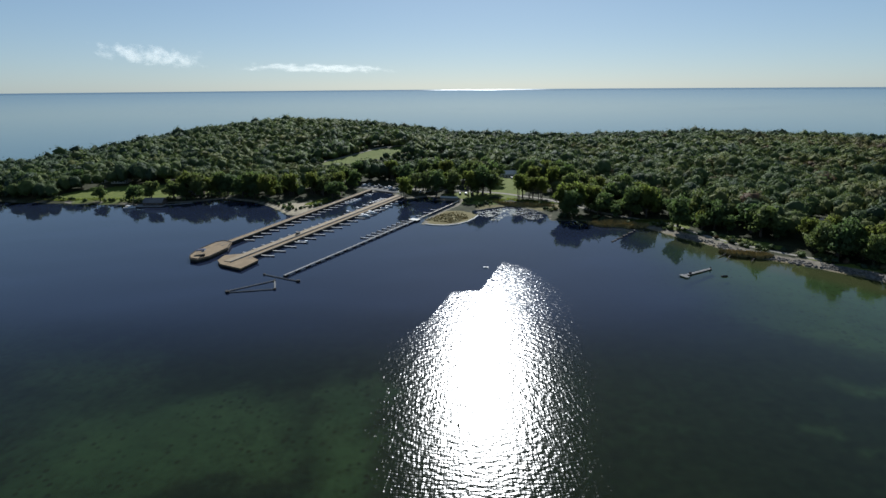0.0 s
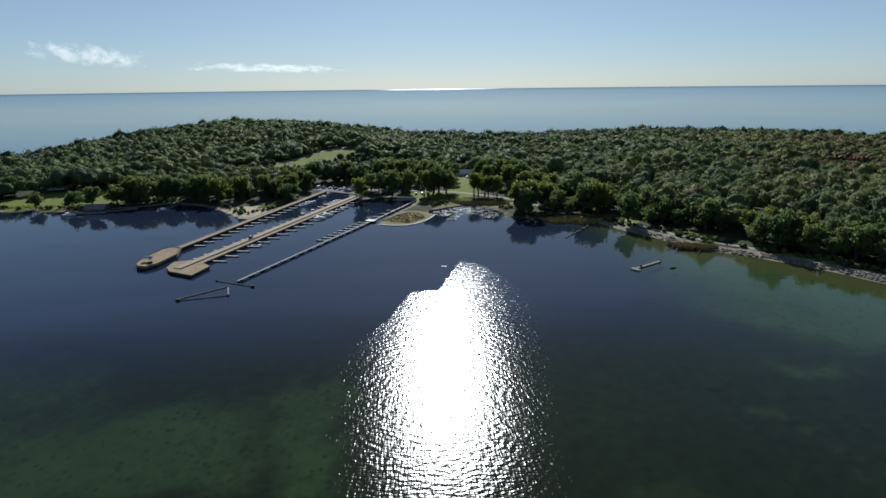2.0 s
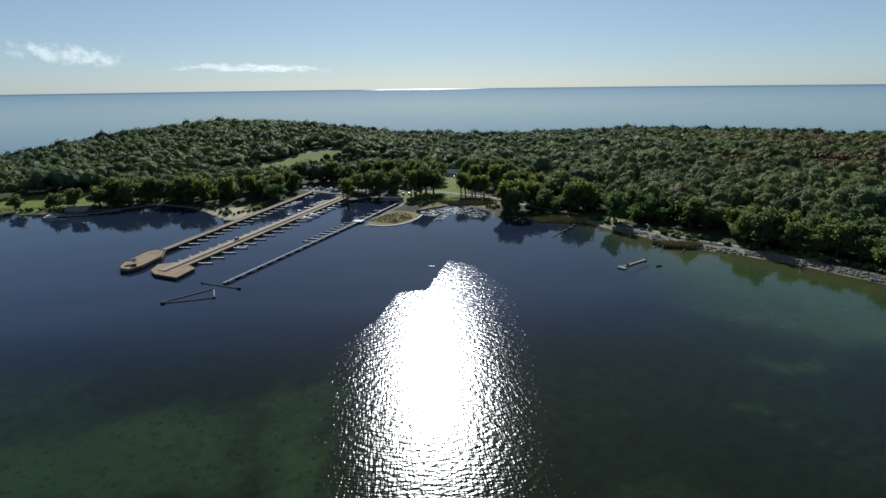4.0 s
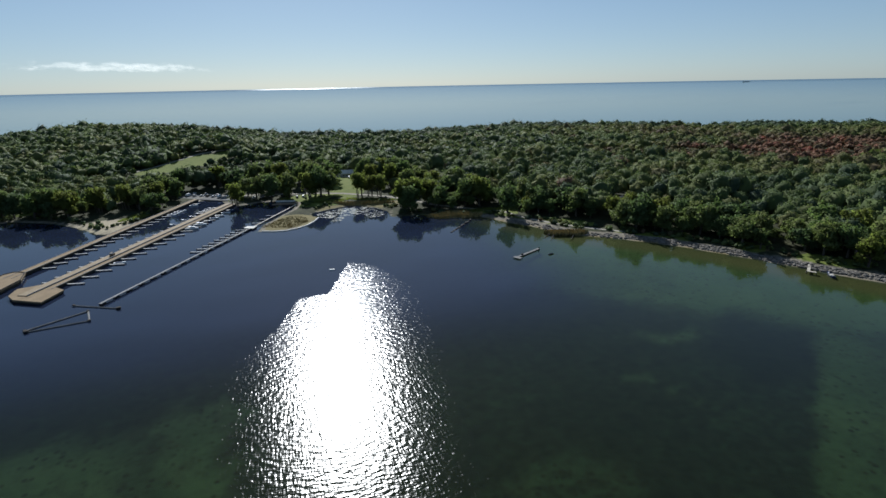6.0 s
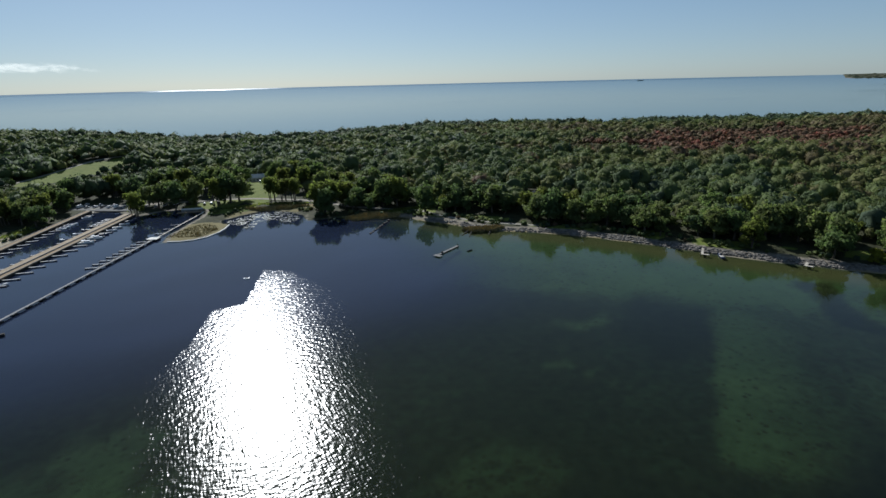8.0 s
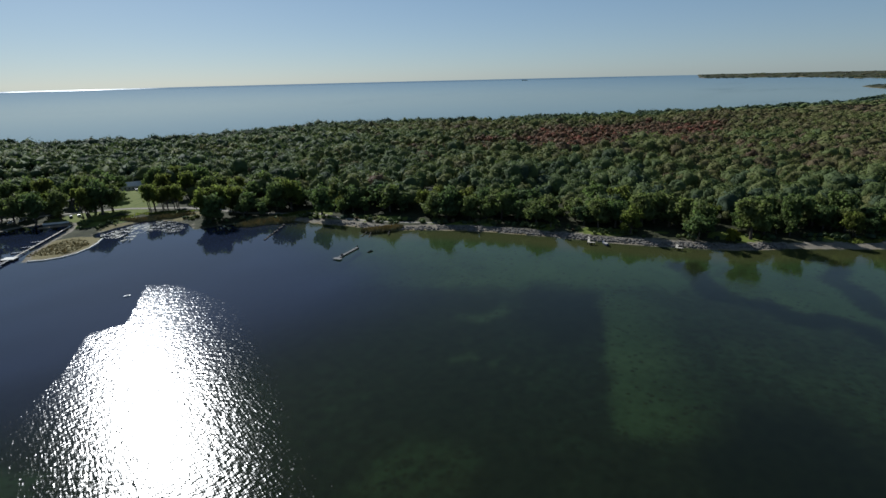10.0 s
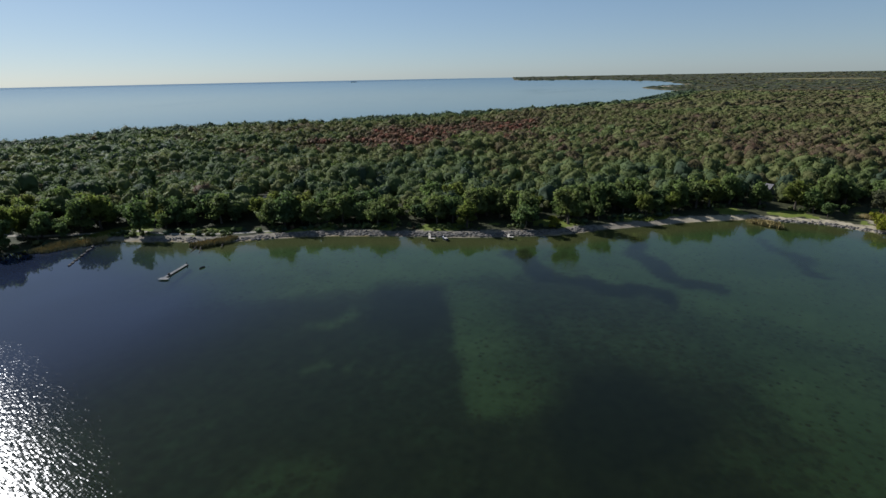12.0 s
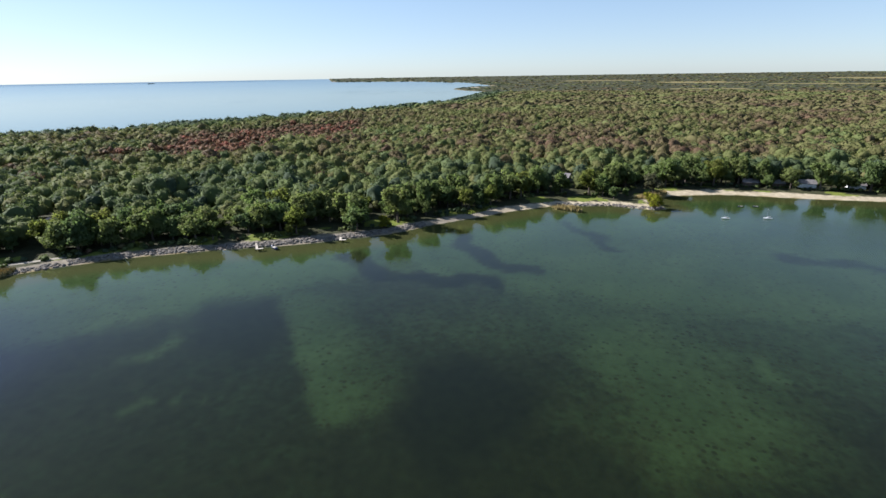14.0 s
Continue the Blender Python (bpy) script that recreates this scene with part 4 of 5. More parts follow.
# ---- boats ----
def hull_mesh(length, beam, depth, stern=0.75):
    """A loft from transom to stem with a raking bow."""
    bm = bmesh.new()
    rings = []
    for i in range(9):
        k = i / 8
        w = beam / 2 * (stern + (1 - stern) * math.sin(min(k * 2.2, 1.57))) * (1 - max(0, k - 0.45) ** 2 * 3.0)
        top = depth * (0.75 + 0.45 * k * k)
        keel = -0.25 + 0.45 * max(0, k - 0.7) ** 1.3 * 3
        xx = -length / 2 + length * k
        rings.append([bm.verts.new((xx, s * w * f, keel + (top - keel) * g)) for s, f, g in ((-1, 1, 1), (-1, 0.8, 0.35), (1, 0, 0), (1, 0.8, 0.35), (1, 1, 1))])
    for r, q in zip(rings, rings[1:]):
        for j in range(4):
            bm.faces.new((r[j], q[j], q[j + 1], r[j + 1]))
    bm.faces.new(rings[0])
    for r, q in zip(rings, rings[1:]):
        bm.faces.new((r[0], r[4], q[4], q[0]))
    bmesh.ops.remove_doubles(bm, verts=bm.verts, dist=0.001)
    bmesh.ops.recalc_face_normals(bm, faces=bm.faces)
    return bm


def motorboat(mat, cover, label, length=6.4):
    ob = thing("motorboat", label, "boat", "moored boats")
    part("hull", hull_mesh(length, 2.3, 0.95), mat, ob)
    part("cockpit", B(box, -0.7, 0, 0.70, length * 0.5, 1.6, 0.22, 0, 0.08), cover, ob, "dark cockpit cover" if cover is M_CANVAS else "open cockpit")
    part("windscreen", B(box, 0.75, 0, 0.85, 0.5, 1.6, 0.5, 0, 0.1, 0.75), M_GLASS, ob)
    part("foredeck", B(box, 1.75, 0, 0.86, 1.5, 1.1, 0.16, 0, 0.07, 0.7), M_HULL, ob)
    part("outboard", B(box, -length / 2 - 0.25, 0, 0.15, 0.5, 0.45, 1.0, 0, 0.1), M_RUBBER, ob)
    return ob


def cabin_boat(label):
    ob = thing("cabin_cruiser", label, "boat", "moored boats")
    part("hull", hull_mesh(8.6, 3.0, 1.25), M_HULL, ob)
    part("cabin", B(box, 0.8, 0, 1.05, 3.6, 2.1, 0.9, 0, 0.15, 0.8), M_HULL, ob)
    part("windows", B(box, 0.8, 0, 1.38, 3.3, 2.02, 0.28, 0, 0.05), M_GLASS, ob)
    part("canopy", B(box, -1.2, 0, 2.1, 2.2, 2.2, 0.14, 0, 0.06), M_HULL, ob)
    for s in (-1, 1):
        part("canopy_post", B(tube, (-2.1, s * 0.95, 1.0), (-2.1, s * 0.95, 2.1), 0.03, 0.03, 5), M_METAL, ob)
    part("cockpit", B(box, -2.4, 0, 0.95, 2.6, 2.2, 0.2, 0, 0.06), M_COCKPIT, ob)
    return ob


boats = [motorboat(M_HULL, M_CANVAS, "small white motorboat with a dark canvas cover"), motorboat(M_HULL, M_COCKPIT, "small white motorboat with an open cockpit"),
         motorboat(M_NAVY, M_COCKPIT, "small navy motorboat moored at a finger dock"), cabin_boat("white cabin cruiser moored at the marina")]
placed = set()


def moor(k, x, y, turn, z=0.0):
    m = pose(x, y, z, 0, 0, turn)
    if k in placed:
        return copy_thing(boats[k], m)
    placed.add(k)
    boats[k].matrix_basis = m
    return boats[k]


hw, he = heading(*PIER_W), heading(*PIER_E)
brg = np.random.default_rng(5)
for k in np.linspace(0.66, 0.93, 12):
    if brg.uniform() < 0.5:
        moor(int(brg.choice([0, 1, 2, 0, 2, 0])), *along(*PIER_W, k, 7.2), hw - 74 + brg.uniform(-4, 4))
for k in np.linspace(0.66, 0.96, 13):
    if brg.uniform() < 0.5:
        moor(int(brg.choice([0, 2, 0, 1, 2, 0])), *along(*PIER_E, k, -9.2), he + 104 + brg.uniform(-4, 4))
for k, kind in ((0.225, 0), (0.61, 3), (0.665, 3), (0.715, 2), (0.77, 0), (0.81, 1), (0.86, 0), (0.90, 2)):
    moor(kind, *along(*PIER_E, k, 8.6), he - 76)


def sailboat(label):
    ob = thing("sailboat", label, "sailboat", "sailboats at moorings")
    part("hull", hull_mesh(7.6, 2.4, 1.0), M_HULL, ob)
    part("cabin", B(box, 0.5, 0, 0.9, 2.8, 1.4, 0.5, 0, 0.12, 0.8), M_HULL, ob)
    part("cockpit", B(box, -2.1, 0, 0.82, 1.9, 1.3, 0.12, 0, 0.04), M_COCKPIT, ob)
    part("mast", B(tube, (0.7, 0, 1.2), (0.7, 0, 10.2), 0.09, 0.06, 6), M_METAL, ob)
    part("boom", B(tube, (0.7, 0, 2.2), (-2.4, 0, 2.25), 0.06, 0.06, 6), M_METAL, ob)
    part("furled_sail", B(tube, (0.5, 0, 2.38), (-2.2, 0, 2.4), 0.16, 0.1, 7), M_HULL, ob, "white furled sail")
    for e in ((3.7, 0), (-3.6, 0)):
        part("stay", B(tube, (e[0], 0, 1.1), (0.7, 0, 10.0), 0.02, 0.02, 4), M_METAL, ob)
    return ob


sail = sailboat("white sailboat with a bare mast at its mooring")
sail.matrix_basis = pose(368.5, -74, 0, 0, 0, 100) @ Matrix.Scale(0.68, 4)
copy_thing(sail, pose(374.5, -99.3, 0, 0, 0, 94))
for bx, by, turn in ((405.5, -89.5, 110), (408, -99.5, 95)):
    moor(2, bx, by, turn).matrix_basis = pose(bx, by, 0, 0, 0, turn) @ Matrix.Scale(0.62, 4)
skiff = moor(1, 21.5, 264, 175)
skiff.matrix_basis = pose(21.5, 264, 0, 0, 0, 175) @ Matrix.Scale(0.42, 4)


# ---- small docks and jetties along the east shore ----
def jetty(x, y, turn, length, label, bench=True):
    """A plank jetty on posts, with a cross platform at its outer end."""
    ob = thing("jetty", label, "jetty", "shore jetties")
    ob.matrix_basis = pose(x, y, 0, 0, 0, turn)
    n = int(length / 1.0)
    for i in range(n):
        part("plank", B(box, 0.5 + i * (length / n), 0, 0.8, length / n - 0.05, 1.3, 0.1, 0, 0.02), M_DRIFT, ob)
    for i in range(3):
        for s in (-0.7, 0.7):
            px = 0.6 + i * (length - 1.2) / 2
            part("post", B(tube, (px, s, -1.5), (px, s, 0.8), 0.12, 0.12, 6), M_TIMBER, ob)
    part("platform", B(box, length + 0.6, 1.3, 0.8, 1.5, 4.2, 0.14, 0, 0.03), M_DRIFT, ob)
    for s in (-0.6, 3.2):
        part("post", B(tube, (length + 0.8, s, -2.0), (length + 0.8, s, 1.3), 0.14, 0.13, 6), M_TIMBER, ob)
    return ob


jetty(251, 190, 217, 17, "short pale wooden jetty on a rocky shore")
jetty(277, 148.7, 203.5, 14, "pale wooden jetty with a cross platform")
moor(2, 243, 173, 60)
post = thing("sign_post", "white sign board on a tall grey post by the shore", "sign")
pz = float(ground_z(236, 262))
part("post", B(tube, (236, 262, pz - 0.5), (236, 262, pz + 6.0), 0.12, 0.1, 7), M_GREYWOOD, post)
part("board", B(box, 236, 261.8, pz + 4.4, 1.8, 0.12, 1.5, 40, 0.03), M_PALE, post)
raft = thing("floating_dock", "detached grey floating dock anchored offshore", "dock")
for i in range(7):
    p, q = along((117, 248.5), (135.5, 258.8), i / 7 + 0.006), along((117, 248.5), (135.5, 258.8), (i + 1) / 7 - 0.006)
    part("deck_section", B(slab, p, q, 1.7, 0.42, 0.16), M_OLDDECK, raft)
    part("float", B(slab, p, q, 1.3, -0.2, 0.6), M_TIMBER, raft)
part("platform", B(box, 117.3, 247.9, 0.44, 2.6, 4.6, 0.2, 29, 0.04), M_OLDDECK, raft)
part("winch", B(box, 121.5, 251, 0.58, 1.0, 0.9, 0.8, 29, 0.1), M_TIMBER, raft)
part("end_post", B(tube, (135.2, 258.6, -3), (135.2, 258.6, 1.6), 0.2, 0.2, 7), M_TIMBER, raft)
buoy = thing("mooring_float", "small dark mooring raft on the water", "float")
part("frame", B(box, 137, 248, -0.1, 3.2, 1.4, 0.5, 15, 0.1), M_TIMBER, buoy)
part("barrel", B(tube, (138.2, 248.1, 0.4), (135.8, 247.6, 0.4), 0.35, 0.35, 8), M_RUBBER, buoy)
wreck = thing("old_crib", "low dark line of old timber crib stones", "crib")
for i in range(9):
    wx, wy = along((101.5, 311), (124, 337), i / 8.5)
    part("timber", B(box, wx, wy, -1.0, 2.7 + 0.4 * math.sin(i * 2.1), 1.3, 1.35 + 0.25 * math.sin(i * 3.3), 49 + 12 * math.sin(i * 1.7), 0.15), M_TIMBER, wreck)
logs = [((150, 272), (156, 280)), ((162, 270), (170, 279)), ((148, 277), (155, 283))]
for i, (p, q) in enumerate(logs):
    lg = thing("driftwood_log", "fallen bleached tree trunk lying in shallow water", "log", "driftwood")
    part("trunk", B(tube, (*p, 0.1), (*q, 0.45), 0.2, 0.34, 7), M_TIMBER, lg)
    part("branch", B(tube, (*along(p, q, 0.5), 0.25), (*along(p, q, 0.75, 1.6), 0.7), 0.12, 0.05, 5), M_TIMBER, lg)


# ---- buildings ----
def house(x, y, turn, w, dpt, h, wall, roof, label, windows=3, chimney=False):
    """A gabled house: walls, roof with eaves, door, windows with frames."""
    z = float(ground_z(x, y)) - 0.2
    ob = thing("house", label, "house", "shore houses")
    ob.matrix_basis = pose(x, y, z, 0, 0, turn)
    bm = bmesh.new()
    box(bm, 0, 0, 0, w, dpt, h)
    rise = dpt * 0.32
    for s in (-1, 1):
        a, b, c = (bm.verts.new((s * w / 2, -dpt / 2, h)), bm.verts.new((s * w / 2, dpt / 2, h)), bm.verts.new((s * w / 2, 0, h + rise)))
        bm.faces.new((a, b, c))
    part("wall_shell", bm, wall, ob)
    for s in (-1, 1):
        bm = bmesh.new()
        ln = math.hypot(dpt / 2 + 0.5, rise * (1 + 1 / dpt))
        box(bm, 0, 0, 0, w + 1.0, ln, 0.18)
        tilt = math.degrees(math.atan2(rise, dpt / 2))
        bmesh.ops.transform(bm, matrix=pose(0, s * (dpt / 4 + 0.22), h + rise / 2 - 0.12, s * -tilt, 0, 0), verts=bm.verts)
        part("roof_slope", bm, roof, ob)
    for i in range(windows):
        wx = -w / 2 + w * (i + 0.8) / (windows + 0.8)
        fr = part("window", B(box, wx, -dpt / 2 - 0.02, 1.1, 1.4, 0.12, 1.3), M_SIDING, ob, "white framed window")
        part("pane", B(box, wx, -dpt / 2 - 0.09, 1.2, 1.2, 0.04, 1.1), M_GLASS, fr)
    part("door", B(box, w / 2 - 0.9, -dpt / 2 - 0.03, 0.1, 1.0, 0.1, 2.1), M_BROWN, ob)
    if chimney:
        part("chimney", B(box, w * 0.25, 0.6, h + rise * 0.4, 0.8, 0.8, rise + 0.9, 0, 0.03), M_REDROOF, ob)
    return ob


W_, R_ = M_SIDING, M_SHINGLE
house(234, 328, 30, 12, 8, 3.2, W_, R_, "low white house with a grey roof behind shore trees", 3)
house(456, 35, 70, 13, 9, 4.6, M_GREYWOOD, R_, "two-storey grey house with a grey roof by the point", 4, True)
house(442, 58, 75, 10, 8, 3.4, M_BROWN, M_REDROOF, "brown cottage with a red-brown roof among trees", 2)
house(480, -110, 90, 11, 8, 3.4, M_BROWN, R_, "brown beach cottage behind the sand", 3)
house(482, -150, 92, 12, 8, 3.4, W_, R_, "white beach cottage with a grey roof behind the sand", 3)
house(484, -184, 92, 11, 8, 3.2, W_, R_, "small white beach cottage under trees", 3)
house(482, -130, 92, 9, 7, 3.0, M_BROWN, R_, "low brown cottage beside the beach", 2)
house(64, 532, -5, 15, 9, 3.6, M_PALE, M_PALE, "low pale park building at the end of a lawn", 4)
house(-334, 520, 0, 13, 8, 3.0, W_, R_, "low white house behind a wide lawn", 4)
house(-310, 514, 5, 15, 8, 3.0, W_, R_, "long white bungalow behind a wide lawn", 5)
house(-214, 462, 10, 11, 8, 3.4, M_BROWN, R_, "dark brown cottage among trees near the water", 3)
house(-228, 500, 0, 11, 8, 3.2, W_, R_, "small pale house at the lawn's edge", 3)
house(281, 186, 40, 9, 7, 2.8, M_BROWN, R_, "small brown cottage hidden beneath shore trees", 2)
house(-60, 752, 15, 9, 7, 3.0, W_, R_, "small pale building on the hillside", 2)
shed = house(-232, 425, 0, 15, 9, 3.6, M_BROWN, R_, "dark timber boathouse standing over the water", 3)
crib = thing("boathouse_quay", "dark timber quay under the boathouse", "quay")
part("quay_wall", B(box, -234, 421, -2.0, 22, 9, 2.6, 4, 0.1), M_TIMBER, crib)
part("quay_deck", B(box, -234, 421, 0.6, 22.4, 9.4, 0.2, 4, 0.04), M_GREYWOOD, crib)
moor(3, -247, 414.5, 8)
wing = thing("quay_arm", "narrow timber dock beside the boathouse", "dock")
part("deck", B(slab, (-222, 423), (-205, 431), 2.2, 0.5, 0.2), M_GREYWOOD, wing)
for k in (0.1, 0.4, 0.7, 0.95):
    qx, qy = along((-222, 423), (-205, 431), k)
    part("pile", B(tube, (qx, qy, -1.5), (qx, qy, 0.5), 0.18, 0.18, 6), M_TIMBER, wing)


# ---- roads, cars ----
def ribbon(name, pts, width, mat, label, lift=0.08, every=4.0):
    """A road laid on the ground along a line."""
    P = [Vector(pts[0])]
    for a, b in zip(pts, pts[1:]):
        a, b = Vector(a), Vector(b)
        n = max(1, int((b - a).length / every))
        P += [a.lerp(b, (i + 1) / n) for i in range(n)]
    for _ in range(3):
        P = [P[0]] + [(P[i - 1] + P[i] * 2 + P[i + 1]) / 4 for i in range(1, len(P) - 1)] + [P[-1]]
    bm = bmesh.new()
    rows_ = []
    for i, p in enumerate(P):
        u = (P[min(i + 1, len(P) - 1)] - P[max(i - 1, 0)]).normalized()
        s = Vector((u.y, -u.x)) * width / 2
        c = float(ground_z(p.x, p.y))
        rows_.append([bm.verts.new((p.x + s.x * k, p.y + s.y * k, max(float(ground_z(p.x + s.x * k, p.y + s.y * k)), c - 0.2) + lift - (0.25 if abs(k) > 1 else 0))) for k in (-1.1, -1, 0, 1, 1.1)])
    for r, q in zip(rows_, rows_[1:]):
        for j in range(4):
            bm.faces.new((r[j], r[j + 1], q[j + 1], q[j]))
    bmesh.ops.recalc_face_normals(bm, faces=bm.faces)
    return tagged(part(name, bm, mat), label, "road", kind="structure")


ribbon("park_road", [(-62, 500), (-30, 482), (10, 473), (38, 462), (55, 452), (83, 432), (97, 414), (112, 385), (134, 362), (152, 345)], 4.2, M_GRAVEL, "pale gravel road through the lakeside park")
ribbon("shore_track", [(152, 345), (158, 322), (168, 305), (182, 286), (200, 268)], 3.2, M_GRAVEL, "pale gravel track along the shore")
ribbon("parking_lot", [(-78, 500), (-60, 489), (-44, 478), (-28, 470)], 16, M_ASPHALT, "grey asphalt car park behind the marina")
ribbon("pier_road", [(-62, 500), (-64, 486), (-67, 476)], 7, M_GRAVEL, "tan gravel approach to the marina")
ribbon("hill_road", [(-152, 608), (-130, 632), (-107, 660), (-82, 690), (-55, 712), (-38, 732)], 3.6, M_GRAVEL, "pale road across the hillside meadow")


def car(paint, label, van=False):
    ob = thing("van" if van else "car", label, "car", "parked cars")
    ln, h = (5.8, 2.3) if van else (4.5, 1.45)
    part("body", B(box, 0, 0, 0.35, ln, 1.85, h * 0.42, 0, 0.16), paint, ob)
    cab = part("cabin", B(box, -0.25, 0, 0.35 + h * 0.42, ln * (0.9 if van else 0.58), 1.65, h * 0.45, 0, 0.12, 0.86), paint if van else M_GLASS, ob)
    if not van:
        part("roof", B(box, -0.25, 0, 0.35 + h * 0.85, ln * 0.46, 1.4, 0.07, 0, 0.03), paint, cab)
    else:
        part("window", B(box, ln * 0.33, 0, 0.35 + h * 0.5, 1.0, 1.67, 0.5, 0, 0.03), M_GLASS, cab)
    for sx in (-1, 1):
        for sy in (-1, 1):
            part("wheel", B(tube, (sx * ln * 0.31, sy * 0.78, 0.33), (sx * ln * 0.31, sy * 0.95, 0.33), 0.33, 0.33, 10), M_RUBBER, ob)
    return ob


cars = [car(M_CARS[0], "white car parked by the lakeside"), car(M_CARS[1], "silver car parked by the lakeside"), car(M_CARS[2], "dark car parked by the lakeside"), car(M_CARS[3], "red car parked by the lakeside"),
        car(M_CARS[0], "white van parked by the marina", True)]
spots = [(-74, 497, 4), (-69, 494, 1), (-63, 492, 0), (-58, 489, 2), (-53, 485, 0), (-48, 482, 4), (-42, 478, 1), (-37, 474, 3), (-70, 504, 0), (-60, 497, 1), (-50, 490, 0),
         (14, 455, 2), (19, 455, 0), (24, 456, 2), (66, 519, 0), (70, 510, 1), (-20, 466, 0), (-14, 467, 1), (-6, 468, 0), (3, 468, 2), (90, 428, 0), (98, 420, 1), (104, 410, 0)]
parked = set()
for x, y, k in spots:
    m = pose(x, y, float(ground_z(x, y)) + 0.12, 0, 0, 60 + 8 * math.sin(x * 3.1) + (35 if x > 0 else 0))
    if k in parked:
        copy_thing(cars[k], m)
    else:
        parked.add(k)
        cars[k].matrix_basis = m


# ---- shore rocks, reeds, lily pads ----
def shore_points(pts, n, lo, hi, rg):
    """Random places along a shoreline, between two distances from the water's edge."""
    pts = np.array(pts, float)
    seg = np.hypot(*(pts[1:] - pts[:-1]).T)
    cum = np.concatenate([[0], np.cumsum(seg)])
    s = rg.uniform(0, cum[-1], n)
    i = np.clip(np.searchsorted(cum, s) - 1, 0, len(seg) - 1)
    k = (s - cum[i]) / seg[i]
    u = (pts[i + 1] - pts[i]) / seg[i][:, None]
    side = rg.uniform(lo, hi, n)
    p = pts[i] + (pts[i + 1] - pts[i]) * k[:, None] + np.stack([-u[:, 1], u[:, 0]], -1) * side[:, None]
    return p[:, 0], p[:, 1]


def stones(name, label, x, y, size, rg):
    v, fc = ico(1)
    v = v[:, :]
    n = len(x)
    s = size * rg.uniform(0.45, 1.3, n) ** 1.5
    z = ground_z(x, y)
    wob = 1 + rg.uniform(-0.25, 0.25, (n, len(v)))
    a = rg.uniform(0, 6.28, n)
    st = rg.uniform(0.6, 1.5, n)
    px, py = v[:, 0] * wob * (s * st)[:, None], v[:, 1] * wob * s[:, None]
    V = np.stack([px * np.cos(a)[:, None] - py * np.sin(a)[:, None] + x[:, None], px * np.sin(a)[:, None] + py * np.cos(a)[:, None] + y[:, None], v[:, 2] * wob * s[:, None] * 0.6 + z[:, None] + s[:, None] * 0.15], -1)
    F = fc[None] + (np.arange(n) * len(v))[:, None, None]
    return tagged(new(name, fast_mesh(name, V.reshape(-1, 3), F.reshape(-1, 3), M_ROCK)), label, "rocks", kind="stuff")


srg = np.random.default_rng(9)
x, y = shore_points(shore_east[4:12], 1500, 1.0, 7.5, srg)
x2, y2 = shore_points(shore_east[:5], 260, 0.5, 6.0, srg)
x3, y3 = shore_points(shore_east[14:18], 300, 0.0, 4.5, srg)
stones("riprap", "grey riprap stones piled along the shore", np.concatenate([x, x2, x3]), np.concatenate([y, y2, y3]), 0.8, srg)


def reeds(name, label, x, y, tall, rg, mat):
    n = len(x)
    z = ground_z(x, y)
    a, w, h = rg.uniform(0, 6.28, n), rg.uniform(0.2, 0.55, n), tall * rg.uniform(0.6, 1.2, n)
    base = np.maximum(z, -0.6)
    lean = rg.normal(0, 0.3, (n, 2))
    V = np.stack([np.stack([x - np.cos(a) * w, y - np.sin(a) * w, base], -1), np.stack([x + np.cos(a) * w, y + np.sin(a) * w, base], -1),
                  np.stack([x + lean[:, 0], y + lean[:, 1], np.maximum(base, 0) + h], -1)], 1)
    return tagged(new(name, fast_mesh(name, V.reshape(-1, 3), np.arange(3 * n).reshape(-1, 3), mat)), label, "reeds", kind="stuff")


def blob_points(ovals, n, rg):
    X, Y = [], []
    for (cx, cy, rx, ry, turn), m in zip(ovals, n):
        r, a = np.sqrt(rg.uniform(0, 1, m)), rg.uniform(0, 6.283, m)
        u, v = r * np.cos(a) * rx * (1 + 0.2 * np.sin(3 * a)), r * np.sin(a) * ry * (1 + 0.25 * np.sin(2 * a + 1))
        c, s = math.cos(radians(turn)), math.sin(radians(turn))
        X.append(cx + u * c - v * s), Y.append(cy + u * s + v * c)
    return np.concatenate(X), np.concatenate(Y)


x, y = blob_points([(165, 281, 12, 4.5, -28), (4, 374, 15, 15, 40), (112, 350, 14, 6, -10), (126, 345, 9, 4, 0), (424, -34, 17, 7, -40), (372, 24, 10, 5, 70), (62, 412, 22, 4, -20), (393, -33, 6, 4, 0)], [2600, 0, 1800, 700, 1500, 900, 1400, 500], srg)
reeds("reed_bed", "tan and green reeds standing along the shallows", x, y, 2.2, srg, M_REED)
x, y = blob_points([(4, 374, 16, 15, 40)], [1400], srg)
reeds("spit_grass", "short dry brown grass covering a low spit", x, y, 0.5, srg, M_REED)
forest("reed_clumps", "golden brown reed clumps in the shallows", *blob_points([(165, 281, 11, 4, -28), (112, 350, 13, 5, -10), (126, 345, 8, 3.5, 0), (424, -34, 16, 6, -40), (372, 24, 9, 4, 70), (62, 412, 20, 3, -20)], [90, 60, 40, 80, 50, 40], srg), [crown(np.random.default_rng(20 + i), 1, 60, 0.3, 6, 0.7) for i in range(4)], 1.25, srg, 0.05, 0.60)
x, y = blob_points([(-100, 428, 14, 7, 60), (140, 356, 14, 5, -10), (345, 84, 12, 4, -40), (-300, 446, 40, 4, 0), (38, 430, 14, 5, 0), (70, 424, 20, 4, -30)], [700, 700, 500, 900, 600, 700], srg)
reeds("bank_grass", "rough green grass tufts on the banks", x, y, 1.1, srg, M_WILLOW)


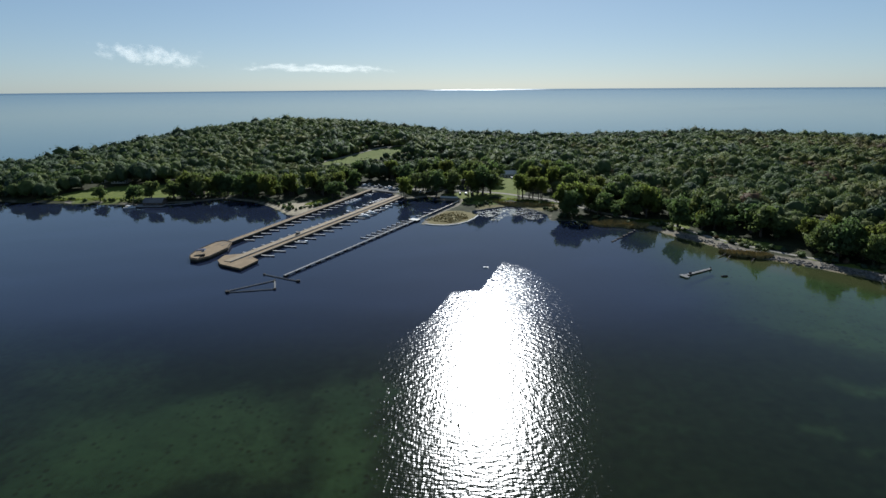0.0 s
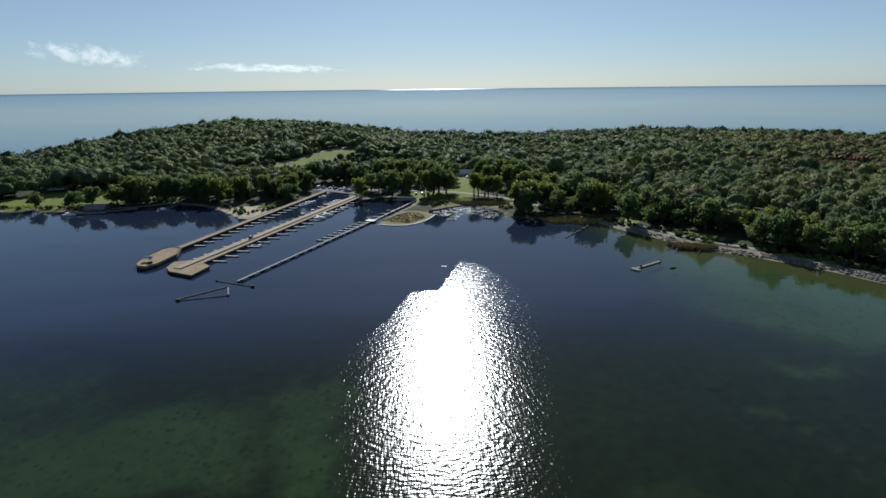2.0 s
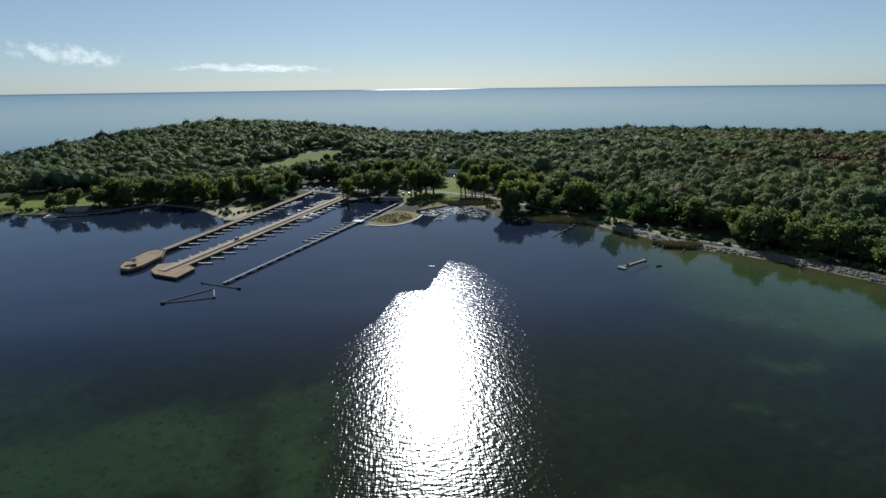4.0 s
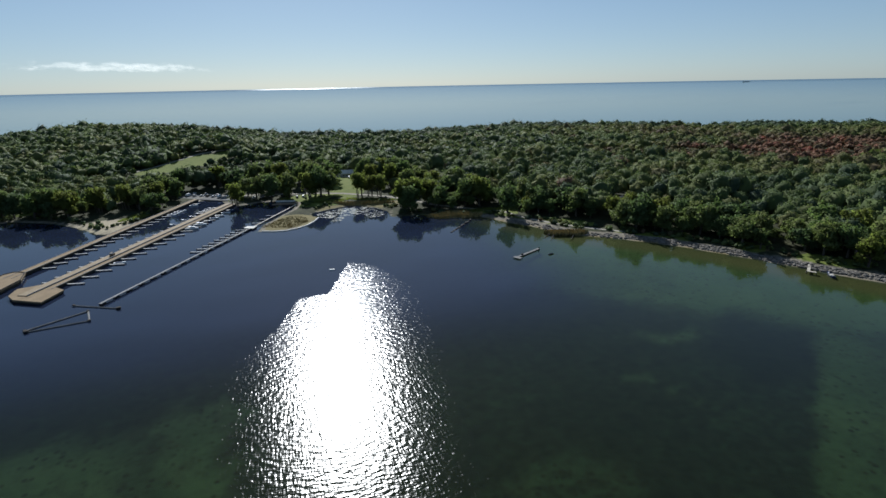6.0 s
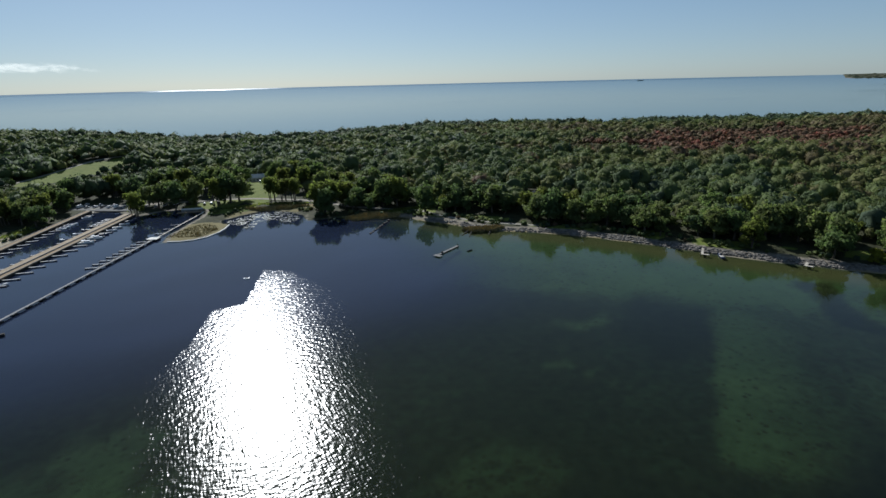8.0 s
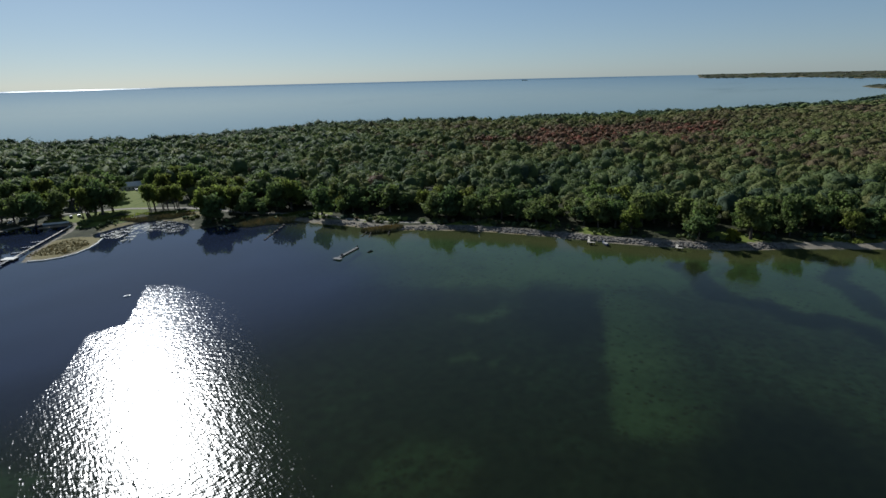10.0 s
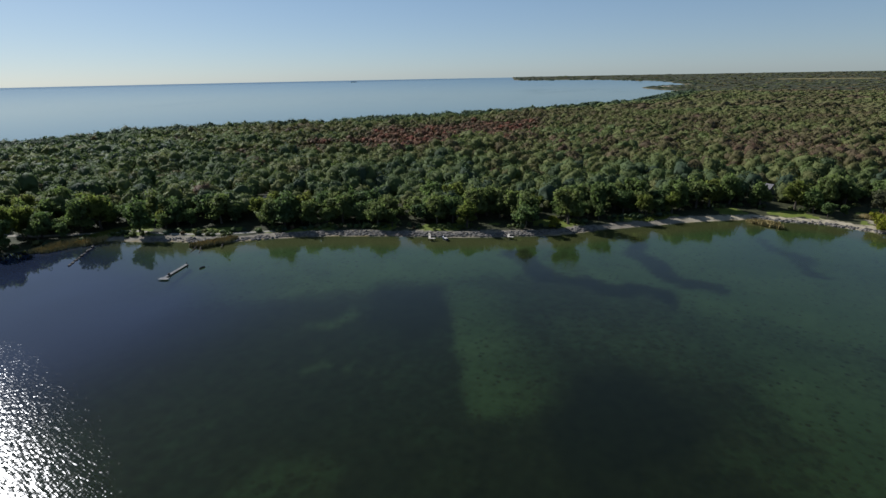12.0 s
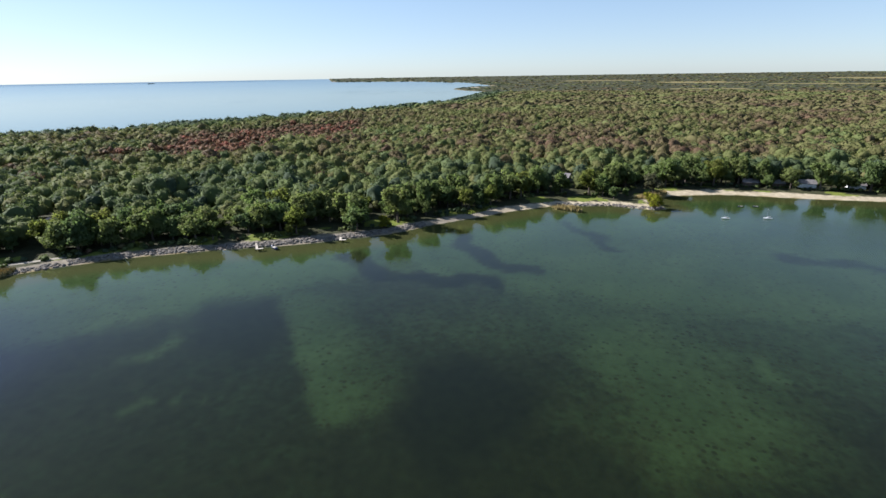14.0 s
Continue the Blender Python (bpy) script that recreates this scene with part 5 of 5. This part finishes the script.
def lilies(x, y, rg):
    n = len(x)
    a = np.arange(6) * math.pi / 3
    r = rg.uniform(0.10, 0.36, n)
    V = np.stack([x[:, None] + np.cos(a) * r[:, None] * rg.uniform(0.8, 1.6, n)[:, None], y[:, None] + np.sin(a) * r[:, None], np.full((n, 6), 0.03) + 0.02 * np.sin(a * 2 + x[:, None])], -1)
    F = np.array([[0, 1, 2], [0, 2, 3], [0, 3, 4], [0, 4, 5]])[None] + (np.arange(n) * 6)[:, None, None]
    tagged(new("lily_pads", fast_mesh("lily_pads", V.reshape(-1, 3), F.reshape(-1, 3), M_LILY)), "pale lily pads floating in a sheltered cove", "lily pads", kind="stuff")


x, y = blob_points([(32, 386, 7, 12, 0), (44, 396, 12, 9, 20), (58, 394, 14, 12, 0), (38, 372, 7, 4, 60), (64, 376, 8, 10, 0), (50, 384, 10, 6, 30)], [700, 600, 760, 200, 420, 260], srg)
keep = (inland(x, y) < -0.5) & (wobble(x, y, 3.0, 2) > -0.25)
lilies(x[keep], y[keep], srg)
rim = thing("spit_kerb", "pale stone rim round a reedy spit", "kerb")
arc = [(-13, 356.5), (-6, 353.3), (2, 352.6), (9, 355.5), (16, 362.5), (21, 371), (25, 381.5)]
for p, q in zip(arc, arc[1:]):
    part("kerb_stone", B(slab, p, q, 0.9, -0.3, 0.75), M_PALE, rim)

# ---- on the lake ----
zf = float(far_lift(3300.0, 3350.0))
ship = thing("freighter", "distant grey freighter on the horizon", "ship")
ship.matrix_basis = pose(3363, 3287, zf, 0, 0, -45) @ Matrix.Scale(0.8, 4)
part("hull", hull_mesh(60, 9, 3), M_GREYWOOD, ship)
part("bridge", B(box, -21, 0, 2, 9, 7, 6, 0, 0.5), M_SIDING, ship)
part("hold", B(box, 4, 0, 2, 34, 7, 2, 0, 0.5), M_GREYWOOD, ship)


def cloud_mat():
    m, t, p, link = node_mat("cloud")
    t.nodes.remove(p)
    c = coords(t, "UV")
    mp = t.nodes.new("ShaderNodeMapping")
    mp.inputs["Scale"].default_value = (3.2, 1.1, 1)
    link(c, mp.inputs[0])
    n = noise_node(t, 2.2, 7, 0.62, mp.outputs[0])
    alpha = band(t, calc(t, "SUBTRACT", calc(t, "ADD", attr(t, "body"), calc(t, "MULTIPLY", n.outputs[0], 2.0)), 1.45), 0.0, 0.8)
    tr, cl, mx = t.nodes.new("ShaderNodeBsdfTranslucent"), t.nodes.new("ShaderNodeBsdfTransparent"), t.nodes.new("ShaderNodeMixShader")
    tr.inputs[0].default_value = (0.95, 0.93, 0.88, 1)
    link(calc(t, "MULTIPLY", alpha, 0.28), mx.inputs[0]), link(cl.outputs[0], mx.inputs[1]), link(tr.outputs[0], mx.inputs[2])
    link(mx.outputs[0], t.nodes["Material Output"].inputs[0])
    return m


M_CLOUD = cloud_mat()


def cloud(az0, az1, el0, el1, tilt, label):
    """A wisp of cloud far out over the lake, on a sheet bent round the viewer."""
    n, k, r = 48, 12, 4600
    i, j = np.meshgrid(np.linspace(0, 1, n), np.linspace(0, 1, k), indexing="ij")
    az, el = np.radians(az0 + (az1 - az0) * i), np.radians(el0 + (el1 - el0) * j + tilt * (i - 0.5))
    V = np.stack([np.sin(az) * r, np.cos(az) * r, 90 + np.tan(el) * r], -1).reshape(-1, 3)
    a, b = np.meshgrid(np.arange(n - 1), np.arange(k - 1), indexing="ij")
    F = np.stack([a * k + b, (a + 1) * k + b, (a + 1) * k + b + 1, a * k + b + 1], -1).reshape(-1, 4)
    body = (np.sin(i * math.pi) ** 0.6 * np.sin(j * math.pi) ** 0.7).ravel()
    me = fast_mesh("cloud", V, F, M_CLOUD, True, body=body)
    uv = me.uv_layers.new(name="UVMap")
    vi = F.ravel()
    uv.data.foreach_set("uv", np.stack([(i.ravel()[vi]) * (az1 - az0) / 8 + az0, j.ravel()[vi]], -1).astype(np.float32).ravel())
    ob = new("backdrop_cloud", me)
    return tagged(ob, label, "cloud", kind="structure")


cloud(-32.5, -21.5, 1.7, 3.9, -1.2, "thin bright wisp of white cloud low over the lake")
cloud(-21.8, -2.6, 1.3, 2.35, -0.35, "long flat streak of white cloud above the horizon")
